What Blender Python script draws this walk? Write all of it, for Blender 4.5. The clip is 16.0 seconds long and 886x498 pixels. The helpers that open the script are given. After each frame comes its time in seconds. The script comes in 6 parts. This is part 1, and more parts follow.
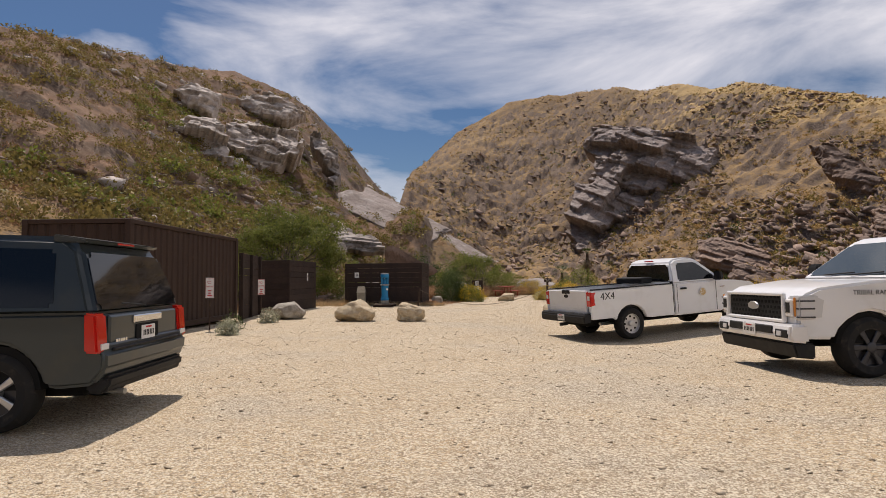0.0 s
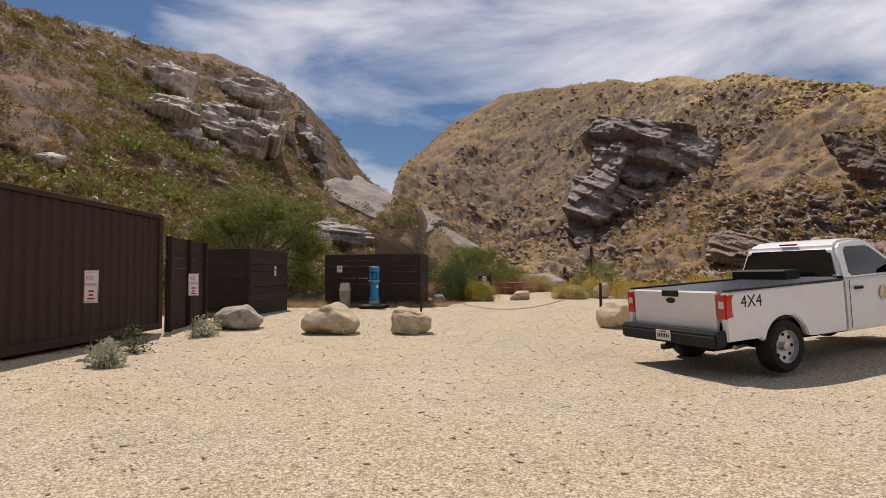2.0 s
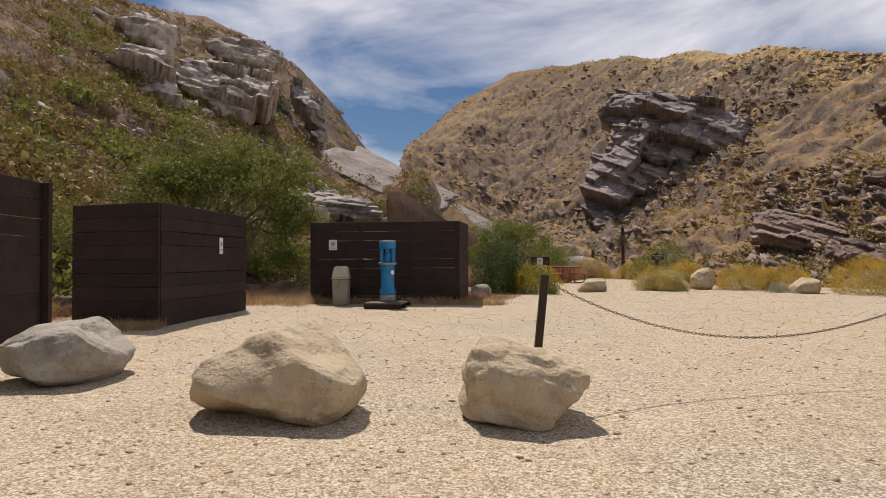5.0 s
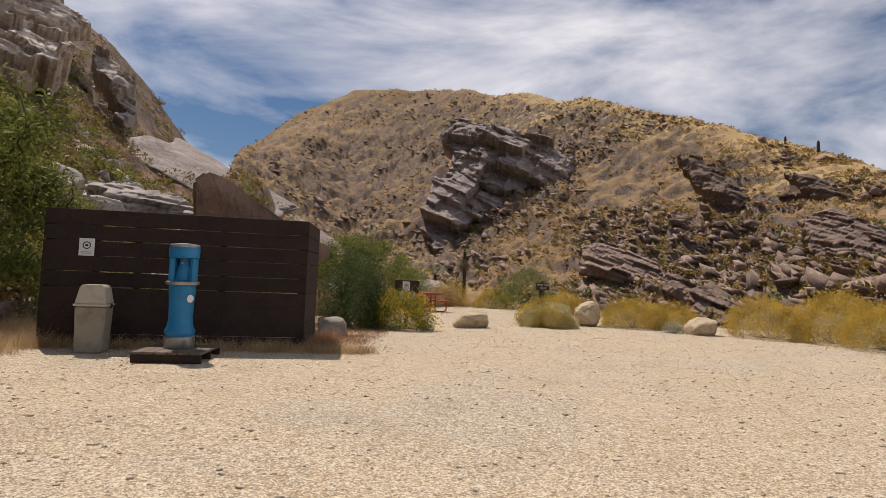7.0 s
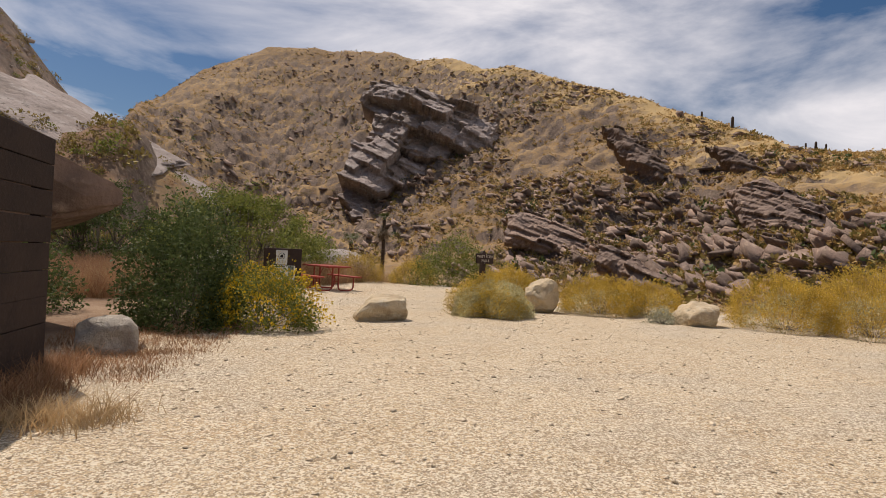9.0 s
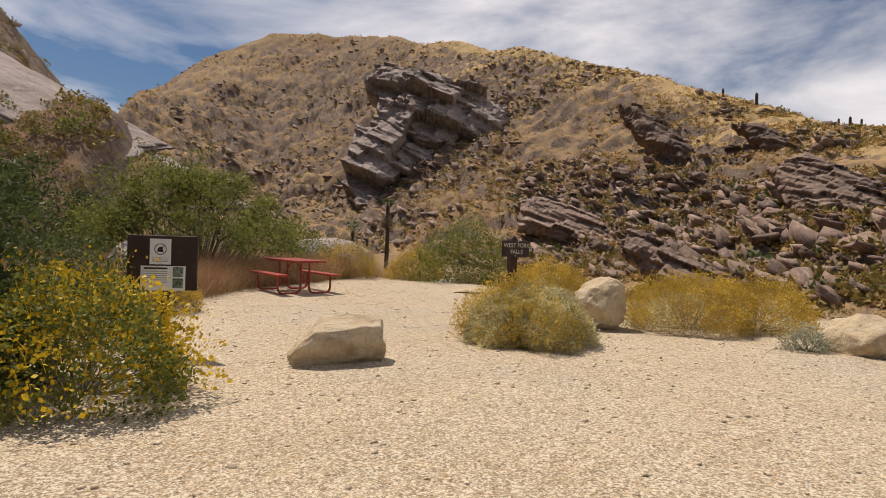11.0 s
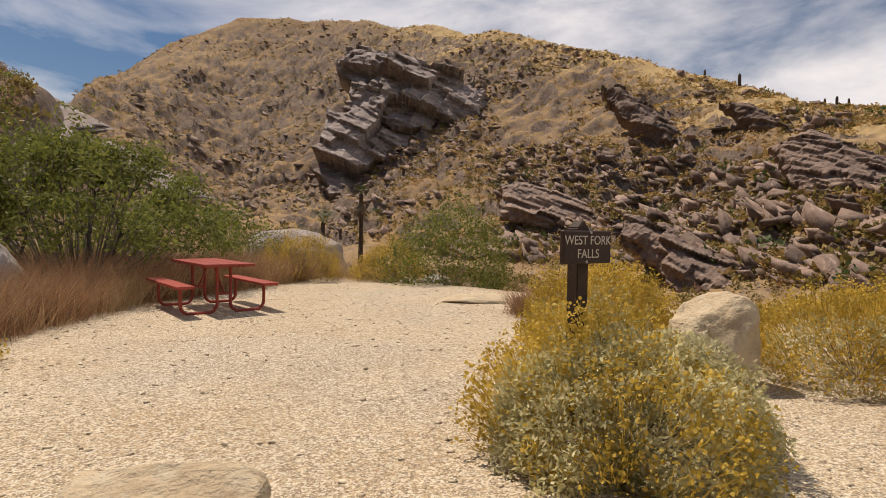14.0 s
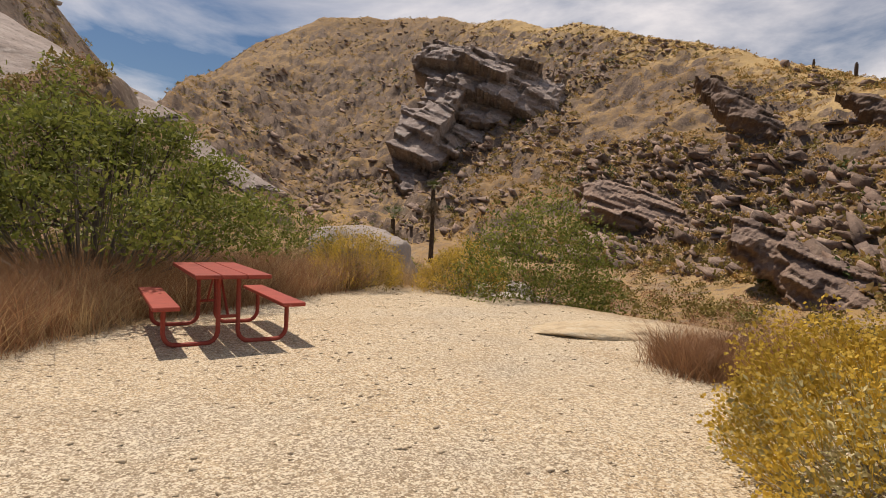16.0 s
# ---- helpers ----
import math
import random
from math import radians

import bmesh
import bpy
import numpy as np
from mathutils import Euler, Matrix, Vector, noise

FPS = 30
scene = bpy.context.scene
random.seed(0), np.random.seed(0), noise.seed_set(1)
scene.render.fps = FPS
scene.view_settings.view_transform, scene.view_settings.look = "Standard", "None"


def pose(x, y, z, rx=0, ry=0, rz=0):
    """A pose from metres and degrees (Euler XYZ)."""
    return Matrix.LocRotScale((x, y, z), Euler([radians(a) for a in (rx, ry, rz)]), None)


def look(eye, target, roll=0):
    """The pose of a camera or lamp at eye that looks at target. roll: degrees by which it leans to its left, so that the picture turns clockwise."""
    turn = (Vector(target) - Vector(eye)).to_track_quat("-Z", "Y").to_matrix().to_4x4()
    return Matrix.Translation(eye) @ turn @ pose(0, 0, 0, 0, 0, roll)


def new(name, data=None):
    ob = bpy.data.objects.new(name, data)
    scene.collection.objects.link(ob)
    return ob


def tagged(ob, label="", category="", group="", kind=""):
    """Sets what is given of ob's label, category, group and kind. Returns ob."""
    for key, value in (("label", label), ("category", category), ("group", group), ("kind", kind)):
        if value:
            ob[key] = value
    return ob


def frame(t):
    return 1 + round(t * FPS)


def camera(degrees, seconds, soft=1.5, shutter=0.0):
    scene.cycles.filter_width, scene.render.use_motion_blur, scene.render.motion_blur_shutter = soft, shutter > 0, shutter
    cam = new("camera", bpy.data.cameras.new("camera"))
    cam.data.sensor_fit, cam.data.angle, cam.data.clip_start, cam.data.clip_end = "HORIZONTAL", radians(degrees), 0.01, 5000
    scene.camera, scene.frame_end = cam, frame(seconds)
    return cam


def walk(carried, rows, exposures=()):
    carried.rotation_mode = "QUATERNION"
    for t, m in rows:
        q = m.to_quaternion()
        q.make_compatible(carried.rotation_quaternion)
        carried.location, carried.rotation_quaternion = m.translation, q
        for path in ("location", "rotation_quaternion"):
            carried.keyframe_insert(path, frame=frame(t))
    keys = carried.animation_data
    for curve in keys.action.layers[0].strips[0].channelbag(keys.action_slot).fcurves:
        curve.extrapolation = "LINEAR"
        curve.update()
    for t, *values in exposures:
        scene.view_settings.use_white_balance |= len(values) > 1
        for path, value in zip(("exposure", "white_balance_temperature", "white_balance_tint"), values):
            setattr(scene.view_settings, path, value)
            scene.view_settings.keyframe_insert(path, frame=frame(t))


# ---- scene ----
cam = camera(77.0, 16.0, 0.55)
PATH = [
    (0, (3.955, 4.586, 1.262), (3.691, 6.566, 1.373), -0.5),
    (0.5, (3.7, 5.828, 1.257), (3.504, 7.816, 1.361), -0.4),
    (1, (3.389, 7.085, 1.249), (3.251, 9.078, 1.349), -0.9),
    (1.5, (3.091, 8.45, 1.254), (2.917, 10.441, 1.349), -0.8),
    (2, (2.732, 9.865, 1.239), (2.5, 11.849, 1.334), -0.5),
    (2.5, (2.372, 11.277, 1.221), (2.114, 13.258, 1.3), -0.0),
    (3, (2.011, 12.631, 1.183), (1.754, 14.613, 1.257), -0.1),
    (5.5, (0.233, 19.066, 1.128), (-0.002, 21.052, 1.164), -0.5),
    (6, (-0.008, 20.234, 1.169), (-0.142, 22.228, 1.245), -0.3),
    (6.5, (-0.13, 21.416, 1.192), (-0.066, 23.413, 1.273), 0.7),
    (7, (-0.174, 22.589, 1.206), (0.169, 24.556, 1.325), 2.2),
    (7.5, (-0.017, 23.86, 1.2), (0.509, 25.788, 1.279), 1.6),
    (8, (0.326, 25.157, 1.193), (0.911, 27.069, 1.237), 1.6),
    (8.5, (0.723, 26.422, 1.199), (1.321, 28.33, 1.231), 2.2),
    (9, (1.163, 27.592, 1.209), (1.784, 29.493, 1.234), 2.5),
    (11.5, (2.797, 32.651, 1.232), (3.385, 34.562, 1.208), 1.7),
    (12, (2.926, 33.32, 1.249), (3.518, 35.231, 1.224), 1.8),
    (12.5, (3.051, 33.85, 1.273), (3.657, 35.756, 1.246), 1.7),
    (13, (3.297, 34.454, 1.268), (3.945, 36.346, 1.23), 1.2),
    (13.5, (3.487, 35.049, 1.264), (4.159, 36.932, 1.213), 0.8),
    (14, (3.652, 35.59, 1.264), (4.321, 37.474, 1.208), 0.9),
    (14.5, (3.755, 36.151, 1.259), (4.377, 38.051, 1.203), 1.3),
    (15, (3.863, 36.788, 1.254), (4.417, 38.709, 1.198), 1.9),
    (15.5, (4.042, 37.55, 1.239), (4.515, 39.492, 1.174), 2.2),
    (16, (4.295, 38.442, 1.304), (4.72, 40.396, 1.235), 2.3),
]
walk(cam, [(t, look(eye, target, roll)) for t, eye, target, roll in PATH], [(0, -0.06, 6750, 17), (3, -0.04, 6750, 17), (8, -0.02, 6900, 17), (12, 0.03, 7200, 17), (16, 0.07, 7350, 17)])

# ---- world and sun: the sun stands high, ahead and to the left ----
SUN_TO = Vector((-0.28, 0.46, 1.0)).normalized()
world = bpy.data.worlds.new("sky")
scene.world = world
world.use_nodes = True
wn, wl = world.node_tree.nodes, world.node_tree.links
wn.clear()
w_out, w_bg = wn.new("ShaderNodeOutputWorld"), wn.new("ShaderNodeBackground")
w_sky = wn.new("ShaderNodeTexSky")
w_sky.sky_type, w_sky.sun_disc = "NISHITA", False
w_sky.sun_elevation = math.asin(SUN_TO.z)
w_sky.sun_rotation = math.atan2(SUN_TO.x, SUN_TO.y)
w_sky.air_density, w_sky.dust_density, w_sky.ozone_density = 1.0, 0.6, 2.5
w_co = wn.new("ShaderNodeTexCoord")
w_map = wn.new("ShaderNodeMapping")
w_map.inputs["Rotation"].default_value = (0.2, 0.75, 0.15)
w_map.inputs["Scale"].default_value = (1.1, 1.6, 3.4)
w_noise = wn.new("ShaderNodeTexNoise")
w_noise.inputs["Scale"].default_value, w_noise.inputs["Detail"].default_value = 1.9, 9
w_noise.inputs["Roughness"].default_value, w_noise.inputs["Distortion"].default_value = 0.55, 0.35
w_ramp = wn.new("ShaderNodeValToRGB")
w_ramp.color_ramp.elements[0].position, w_ramp.color_ramp.elements[1].position = 0.43, 0.74
w_mix = wn.new("ShaderNodeMix")
w_mix.data_type = "RGBA"
w_mix.inputs["B"].default_value = (11.4, 11.7, 12.2, 1)
w_hsv = wn.new("ShaderNodeHueSaturation")
w_hsv.inputs["Saturation"].default_value, w_hsv.inputs["Value"].default_value = 1.28, 0.76
wl.new(w_co.outputs["Generated"], w_map.inputs["Vector"])
wl.new(w_map.outputs["Vector"], w_noise.inputs["Vector"])
w_sep, w_add = wn.new("ShaderNodeSeparateXYZ"), wn.new("ShaderNodeMath")
w_add.operation = "MULTIPLY_ADD"
w_add.inputs[1].default_value = 0.12
wl.new(w_co.outputs["Generated"], w_sep.inputs["Vector"])
wl.new(w_sep.outputs["X"], w_add.inputs[0])
wl.new(w_noise.outputs["Fac"], w_add.inputs[2])
wl.new(w_add.outputs[0], w_ramp.inputs["Fac"])
wl.new(w_ramp.outputs["Color"], w_mix.inputs["Factor"])
wl.new(w_sky.outputs["Color"], w_hsv.inputs["Color"])
wl.new(w_hsv.outputs["Color"], w_mix.inputs["A"])
wl.new(w_mix.outputs["Result"], w_bg.inputs["Color"])
w_bg.inputs["Strength"].default_value = 0.078
wl.new(w_bg.outputs["Background"], w_out.inputs["Surface"])

sun = new("sun", bpy.data.lights.new("sun", "SUN"))
sun.data.energy, sun.data.angle, sun.data.color = 4.1, radians(0.53), (1.0, 0.95, 0.86)
sun.matrix_world = look((SUN_TO * 60)[:], (0, 0, 0))

# ---- materials ----


def material(name, base, rough=0.8, metal=0.0, vary=(), bump=(), random_obj=0.0, island=0.0, coat=0.0, spec=0.25):
    """vary: (scale, (r, g, b), low, high) noise layers laid over the base; bump: (scale, strength) layers."""
    m = bpy.data.materials.new(name)
    m.use_nodes = True
    nt = m.node_tree
    b = nt.nodes["Principled BSDF"]
    b.inputs["Roughness"].default_value, b.inputs["Metallic"].default_value = rough, metal
    b.inputs["Coat Weight"].default_value, b.inputs["Specular IOR Level"].default_value = coat, spec
    co = nt.nodes.new("ShaderNodeTexCoord")
    geo = nt.nodes.new("ShaderNodeNewGeometry")
    rgb = nt.nodes.new("ShaderNodeRGB")
    rgb.outputs[0].default_value = (*base, 1)
    col = rgb.outputs[0]
    for scale, tint, low, high in vary:
        n = nt.nodes.new("ShaderNodeTexNoise")
        n.inputs["Scale"].default_value, n.inputs["Detail"].default_value, n.inputs["Roughness"].default_value = scale, 6, 0.6
        nt.links.new(geo.outputs["Position"], n.inputs["Vector"])
        mr = nt.nodes.new("ShaderNodeMapRange")
        mr.inputs["From Min"].default_value, mr.inputs["From Max"].default_value = low, high
        nt.links.new(n.outputs["Fac"], mr.inputs["Value"])
        mx = nt.nodes.new("ShaderNodeMix")
        mx.data_type = "RGBA"
        mx.inputs["B"].default_value = (*tint, 1)
        nt.links.new(mr.outputs["Result"], mx.inputs["Factor"])
        nt.links.new(col, mx.inputs["A"])
        col = mx.outputs["Result"]
    for amount, source in ((random_obj, "obj"), (island, "isl")):
        if amount:
            hs = nt.nodes.new("ShaderNodeHueSaturation")
            mr = nt.nodes.new("ShaderNodeMapRange")
            mr.inputs["To Min"].default_value, mr.inputs["To Max"].default_value = 1 - amount, 1 + amount
            if source == "obj":
                nt.links.new(nt.nodes.new("ShaderNodeObjectInfo").outputs["Random"], mr.inputs["Value"])
            else:
                nt.links.new(geo.outputs["Random Per Island"], mr.inputs["Value"])
            nt.links.new(mr.outputs["Result"], hs.inputs["Value"])
            nt.links.new(col, hs.inputs["Color"])
            col = hs.outputs["Color"]
    nt.links.new(col, b.inputs["Base Color"])
    normal = None
    for scale, strength in bump:
        n = nt.nodes.new("ShaderNodeTexNoise")
        n.inputs["Scale"].default_value, n.inputs["Detail"].default_value, n.inputs["Roughness"].default_value = scale, 5, 0.65
        nt.links.new(geo.outputs["Position"], n.inputs["Vector"])
        bp = nt.nodes.new("ShaderNodeBump")
        bp.inputs["Strength"].default_value = strength
        bp.inputs["Distance"].default_value = 0.35 / scale
        nt.links.new(n.outputs["Fac"], bp.inputs["Height"])
        if normal:
            nt.links.new(normal, bp.inputs["Normal"])
        normal = bp.outputs["Normal"]
    if normal:
        nt.links.new(normal, b.inputs["Normal"])
    return m


def leafy(name, base, other, vary_amount=0.35, through_light=0.25):
    """Leaves: colour per leaf or clump, some light passing through."""
    m = bpy.data.materials.new(name)
    m.use_nodes = True
    nt = m.node_tree
    b = nt.nodes["Principled BSDF"]
    b.inputs["Roughness"].default_value, b.inputs["Specular IOR Level"].default_value = 0.65, 0.25
    geo = nt.nodes.new("ShaderNodeNewGeometry")
    mx = nt.nodes.new("ShaderNodeMix")
    mx.data_type = "RGBA"
    mx.inputs["A"].default_value, mx.inputs["B"].default_value = (*base, 1), (*other, 1)
    nt.links.new(geo.outputs["Random Per Island"], mx.inputs["Factor"])
    n = nt.nodes.new("ShaderNodeTexNoise")
    n.inputs["Scale"].default_value, n.inputs["Detail"].default_value = 2.5, 4
    nt.links.new(geo.outputs["Position"], n.inputs["Vector"])
    mr = nt.nodes.new("ShaderNodeMapRange")
    mr.inputs["From Min"].default_value, mr.inputs["From Max"].default_value = 0.3, 0.7
    mr.inputs["To Min"].default_value, mr.inputs["To Max"].default_value = 1 - vary_amount, 1 + vary_amount
    nt.links.new(n.outputs["Fac"], mr.inputs["Value"])
    hs = nt.nodes.new("ShaderNodeHueSaturation")
    nt.links.new(mr.outputs["Result"], hs.inputs["Value"])
    nt.links.new(mx.outputs["Result"], hs.inputs["Color"])
    nt.links.new(hs.outputs["Color"], b.inputs["Base Color"])
    tr = nt.nodes.new("ShaderNodeBsdfTranslucent")
    nt.links.new(hs.outputs["Color"], tr.inputs["Color"])
    ms = nt.nodes.new("ShaderNodeMixShader")
    ms.inputs["Fac"].default_value = through_light
    nt.links.new(b.outputs["BSDF"], ms.inputs[1])
    nt.links.new(tr.outputs["BSDF"], ms.inputs[2])
    nt.links.new(ms.outputs["Shader"], nt.nodes["Material Output"].inputs["Surface"])
    return m


M_ROCK = material("granite_brown", (0.25, 0.176, 0.136), 0.85, vary=((0.25, (0.17, 0.125, 0.105), 0.45, 0.65), (2.2, (0.39, 0.295, 0.225), 0.52, 0.72), (14, (0.07, 0.055, 0.05), 0.55, 0.75)), bump=((1.2, 0.6), (6, 0.5)), island=0.38)
M_ROCK_L = material("granite_pale", (0.42, 0.365, 0.325), 0.85, vary=((0.5, (0.25, 0.21, 0.185), 0.47, 0.66), (3, (0.50, 0.455, 0.42), 0.52, 0.72)), bump=((1.6, 0.6), (8, 0.5)), random_obj=0.25)
M_CLIFF = material("granite_cliff", (0.32, 0.262, 0.235), 0.85, vary=((0.16, (0.25, 0.20, 0.175), 0.45, 0.62), (0.7, (0.45, 0.395, 0.36), 0.52, 0.68), (2.5, (0.14, 0.11, 0.098), 0.56, 0.68)), bump=((0.7, 0.9), (3, 0.7)))
M_SLAB = material("granite_sunlit_pale", (0.31, 0.26, 0.235), 0.85, vary=((0.25, (0.24, 0.195, 0.17), 0.45, 0.6), (0.9, (0.38, 0.335, 0.305), 0.52, 0.66), (3, (0.17, 0.14, 0.12), 0.56, 0.68)), bump=((0.8, 0.6), (5, 0.5)))
M_ROCK_R = material("boulder_red_brown", (0.22, 0.15, 0.118), 0.85, vary=((0.9, (0.12, 0.085, 0.07), 0.45, 0.62), (4, (0.28, 0.21, 0.17), 0.55, 0.75)), bump=((2, 0.5), (11, 0.4)), random_obj=0.2)
M_BOULDER = material("boulder_cream", (0.54, 0.43, 0.285), 0.9, vary=((2.2, (0.36, 0.27, 0.17), 0.5, 0.68), (7, (0.56, 0.49, 0.36), 0.5, 0.7), (30, (0.30, 0.23, 0.155), 0.58, 0.75)), bump=((5, 1.0), (22, 0.8), (70, 0.5)))
M_BOULDER_G = material("boulder_grey", (0.37, 0.335, 0.28), 0.9, vary=((2.2, (0.26, 0.22, 0.18), 0.5, 0.68), (7, (0.47, 0.43, 0.37), 0.5, 0.7), (30, (0.22, 0.19, 0.155), 0.58, 0.75)), bump=((5, 1.0), (22, 0.8), (70, 0.5)))
M_PEBBLE = material("pebbles", (0.56, 0.46, 0.33), 0.9, vary=((40, (0.46, 0.38, 0.28), 0.5, 0.7),), island=0.3)
M_PLANK = material("plank_dark_brown", (0.038, 0.024, 0.019), 0.75, vary=((3, (0.028, 0.018, 0.015), 0.45, 0.62), (26, (0.055, 0.037, 0.029), 0.55, 0.75)), bump=((18, 0.35), (90, 0.25)), random_obj=0.14)
M_STEEL_BR = material("container_paint_brown", (0.043, 0.024, 0.017), 0.6, vary=((1.6, (0.042, 0.024, 0.018), 0.45, 0.65), (9, (0.075, 0.043, 0.03), 0.6, 0.78)), bump=((30, 0.1),))
M_DECK = material("deck_board_grey", (0.17, 0.135, 0.105), 0.85, vary=((9, (0.10, 0.08, 0.062), 0.5, 0.66),), bump=((30, 0.4),), random_obj=0.2)
M_POST = material("post_brown", (0.055, 0.034, 0.024), 0.7, vary=((12, (0.035, 0.022, 0.016), 0.5, 0.66), (45, (0.09, 0.06, 0.045), 0.6, 0.76)), bump=((35, 0.35),))
M_CHAIN = material("chain_steel", (0.20, 0.16, 0.12), 0.5, 0.8)
M_BLUE = material("fountain_blue", (0.012, 0.20, 0.42), 0.4, vary=((3, (0.010, 0.16, 0.34), 0.45, 0.65), (30, (0.03, 0.24, 0.45), 0.62, 0.75)), coat=0.2)
# darker copy of the fountain blue: the alcove's shade put into the colour
M_BLUE_SHADE = material("blue_shadowed_plastic", (0.01, 0.10, 0.26), 0.45)
M_METAL = material("grey_metal", (0.35, 0.35, 0.34), 0.4, 0.7, vary=((12, (0.25, 0.25, 0.24), 0.5, 0.65),))
M_CONC = material("concrete_bin", (0.30, 0.27, 0.215), 0.9, vary=((5, (0.23, 0.20, 0.155), 0.48, 0.65), (60, (0.38, 0.35, 0.29), 0.58, 0.72)), bump=((70, 0.35),))
M_LID = material("bin_lid_beige", (0.50, 0.45, 0.36), 0.6, vary=((8, (0.42, 0.37, 0.29), 0.5, 0.66),))
M_BLACK = material("black_plastic", (0.018, 0.018, 0.019), 0.6, vary=((6, (0.03, 0.029, 0.028), 0.5, 0.68),))
# near-black: painted shade for openings and gaps, also dark seams and underparts
M_DARK = material("cavity_shade_dark_parts", (0.008, 0.008, 0.008), 0.9)
M_SIGNW = material("sign_white", (0.74, 0.73, 0.71), 0.45, vary=((9, (0.66, 0.65, 0.62), 0.5, 0.7),))
M_SIGNR = material("sign_red", (0.50, 0.025, 0.03), 0.45)
M_INK = material("sign_ink", (0.03, 0.03, 0.03), 0.6)
M_INKG = material("sign_grey_print", (0.33, 0.33, 0.33), 0.6)
M_PHOTO = material("sign_photo_print", (0.16, 0.20, 0.13), 0.5, vary=((14, (0.30, 0.36, 0.45), 0.5, 0.6), (30, (0.05, 0.07, 0.03), 0.52, 0.62)))
M_SIGNB = material("sign_board_brown", (0.045, 0.027, 0.022), 0.6, vary=((7, (0.06, 0.038, 0.03), 0.5, 0.66),), bump=((40, 0.15),))
M_LETTER = material("routed_letters", (0.55, 0.49, 0.42), 0.7)
M_TABLE = material("table_red_paint", (0.33, 0.062, 0.042), 0.55, vary=((4, (0.27, 0.05, 0.036), 0.45, 0.62), (22, (0.42, 0.12, 0.09), 0.6, 0.78)), bump=((40, 0.1),), random_obj=0.1)
M_WHITE = material("truck_white_paint", (0.80, 0.80, 0.80), 0.3, vary=((2.5, (0.74, 0.735, 0.72), 0.5, 0.7),), coat=0.6)
M_SUV = material("suv_grey_green_paint", (0.040, 0.050, 0.054), 0.30, metal=0.25, vary=((2, (0.055, 0.058, 0.054), 0.5, 0.7),), coat=0.35)
M_TYRE = material("tyre_rubber", (0.022, 0.021, 0.020), 0.85, vary=((10, (0.06, 0.05, 0.04), 0.55, 0.75),))
M_RIM = material("rim_alloy", (0.55, 0.55, 0.56), 0.35, 0.8)
M_RIMD = material("rim_dark", (0.07, 0.07, 0.075), 0.4, 0.6)
M_CHROME = material("chrome", (0.75, 0.75, 0.75), 0.12, 1.0)
M_TINT = material("tinted_window", (0.006, 0.007, 0.008), 0.06, coat=0.5)
M_GLASSW = material("windscreen", (0.05, 0.065, 0.07), 0.05, coat=0.6)
M_LAMP_R = material("tail_lamp_red", (0.55, 0.012, 0.008), 0.15, coat=0.8)
M_LAMP_C = material("lamp_clear", (0.62, 0.62, 0.62), 0.12, coat=0.8)
M_AMBER = material("lamp_amber", (0.70, 0.26, 0.05), 0.2, coat=0.8)
M_SEAL = material("door_seal_emblem", (0.55, 0.38, 0.16), 0.5, vary=((40, (0.75, 0.72, 0.65), 0.5, 0.6),))
M_BARK = material("bark_grey_brown", (0.115, 0.09, 0.07), 0.9, vary=((9, (0.07, 0.055, 0.045), 0.5, 0.66),), bump=((25, 0.5),))
M_TWIG = material("twig_grey", (0.20, 0.17, 0.14), 0.9, island=0.3)
M_PALM_TRUNK = material("palm_trunk_dark", (0.06, 0.042, 0.03), 0.9, vary=((6, (0.11, 0.08, 0.055), 0.5, 0.66),), bump=((14, 0.6),))
L_BRITTLE = leafy("brittlebush_leaf", (0.42, 0.39, 0.19), (0.66, 0.60, 0.36), through_light=0.4)
L_YELLOW = leafy("brittlebush_flower_stem", (0.46, 0.32, 0.05), (0.64, 0.45, 0.09), through_light=0.4)
L_YELLOW_B = leafy("yellow_flower", (0.66, 0.44, 0.02), (0.52, 0.38, 0.03))
L_GREEN = leafy("mesquite_leaf", (0.12, 0.15, 0.03), (0.24, 0.25, 0.06), through_light=0.4)
L_GREEN_D = leafy("creosote_leaf", (0.06, 0.09, 0.028), (0.12, 0.15, 0.05), through_light=0.35)
L_SAGE = leafy("sage_leaf", (0.33, 0.34, 0.23), (0.46, 0.46, 0.35))
L_OLIVE = leafy("hill_shrub_olive", (0.17, 0.14, 0.04), (0.33, 0.25, 0.085))
L_TAN = leafy("hill_grass_tan", (0.38, 0.25, 0.09), (0.54, 0.37, 0.15))
L_RUST = leafy("dry_grass_rust", (0.26, 0.13, 0.068), (0.42, 0.25, 0.135))
L_STRAW = leafy("dry_grass_straw", (0.42, 0.29, 0.15), (0.56, 0.41, 0.23))
L_PALM = leafy("palm_frond", (0.06, 0.085, 0.025), (0.10, 0.12, 0.04))
L_PALM_D = leafy("palm_dead_skirt", (0.17, 0.125, 0.075), (0.24, 0.18, 0.11))


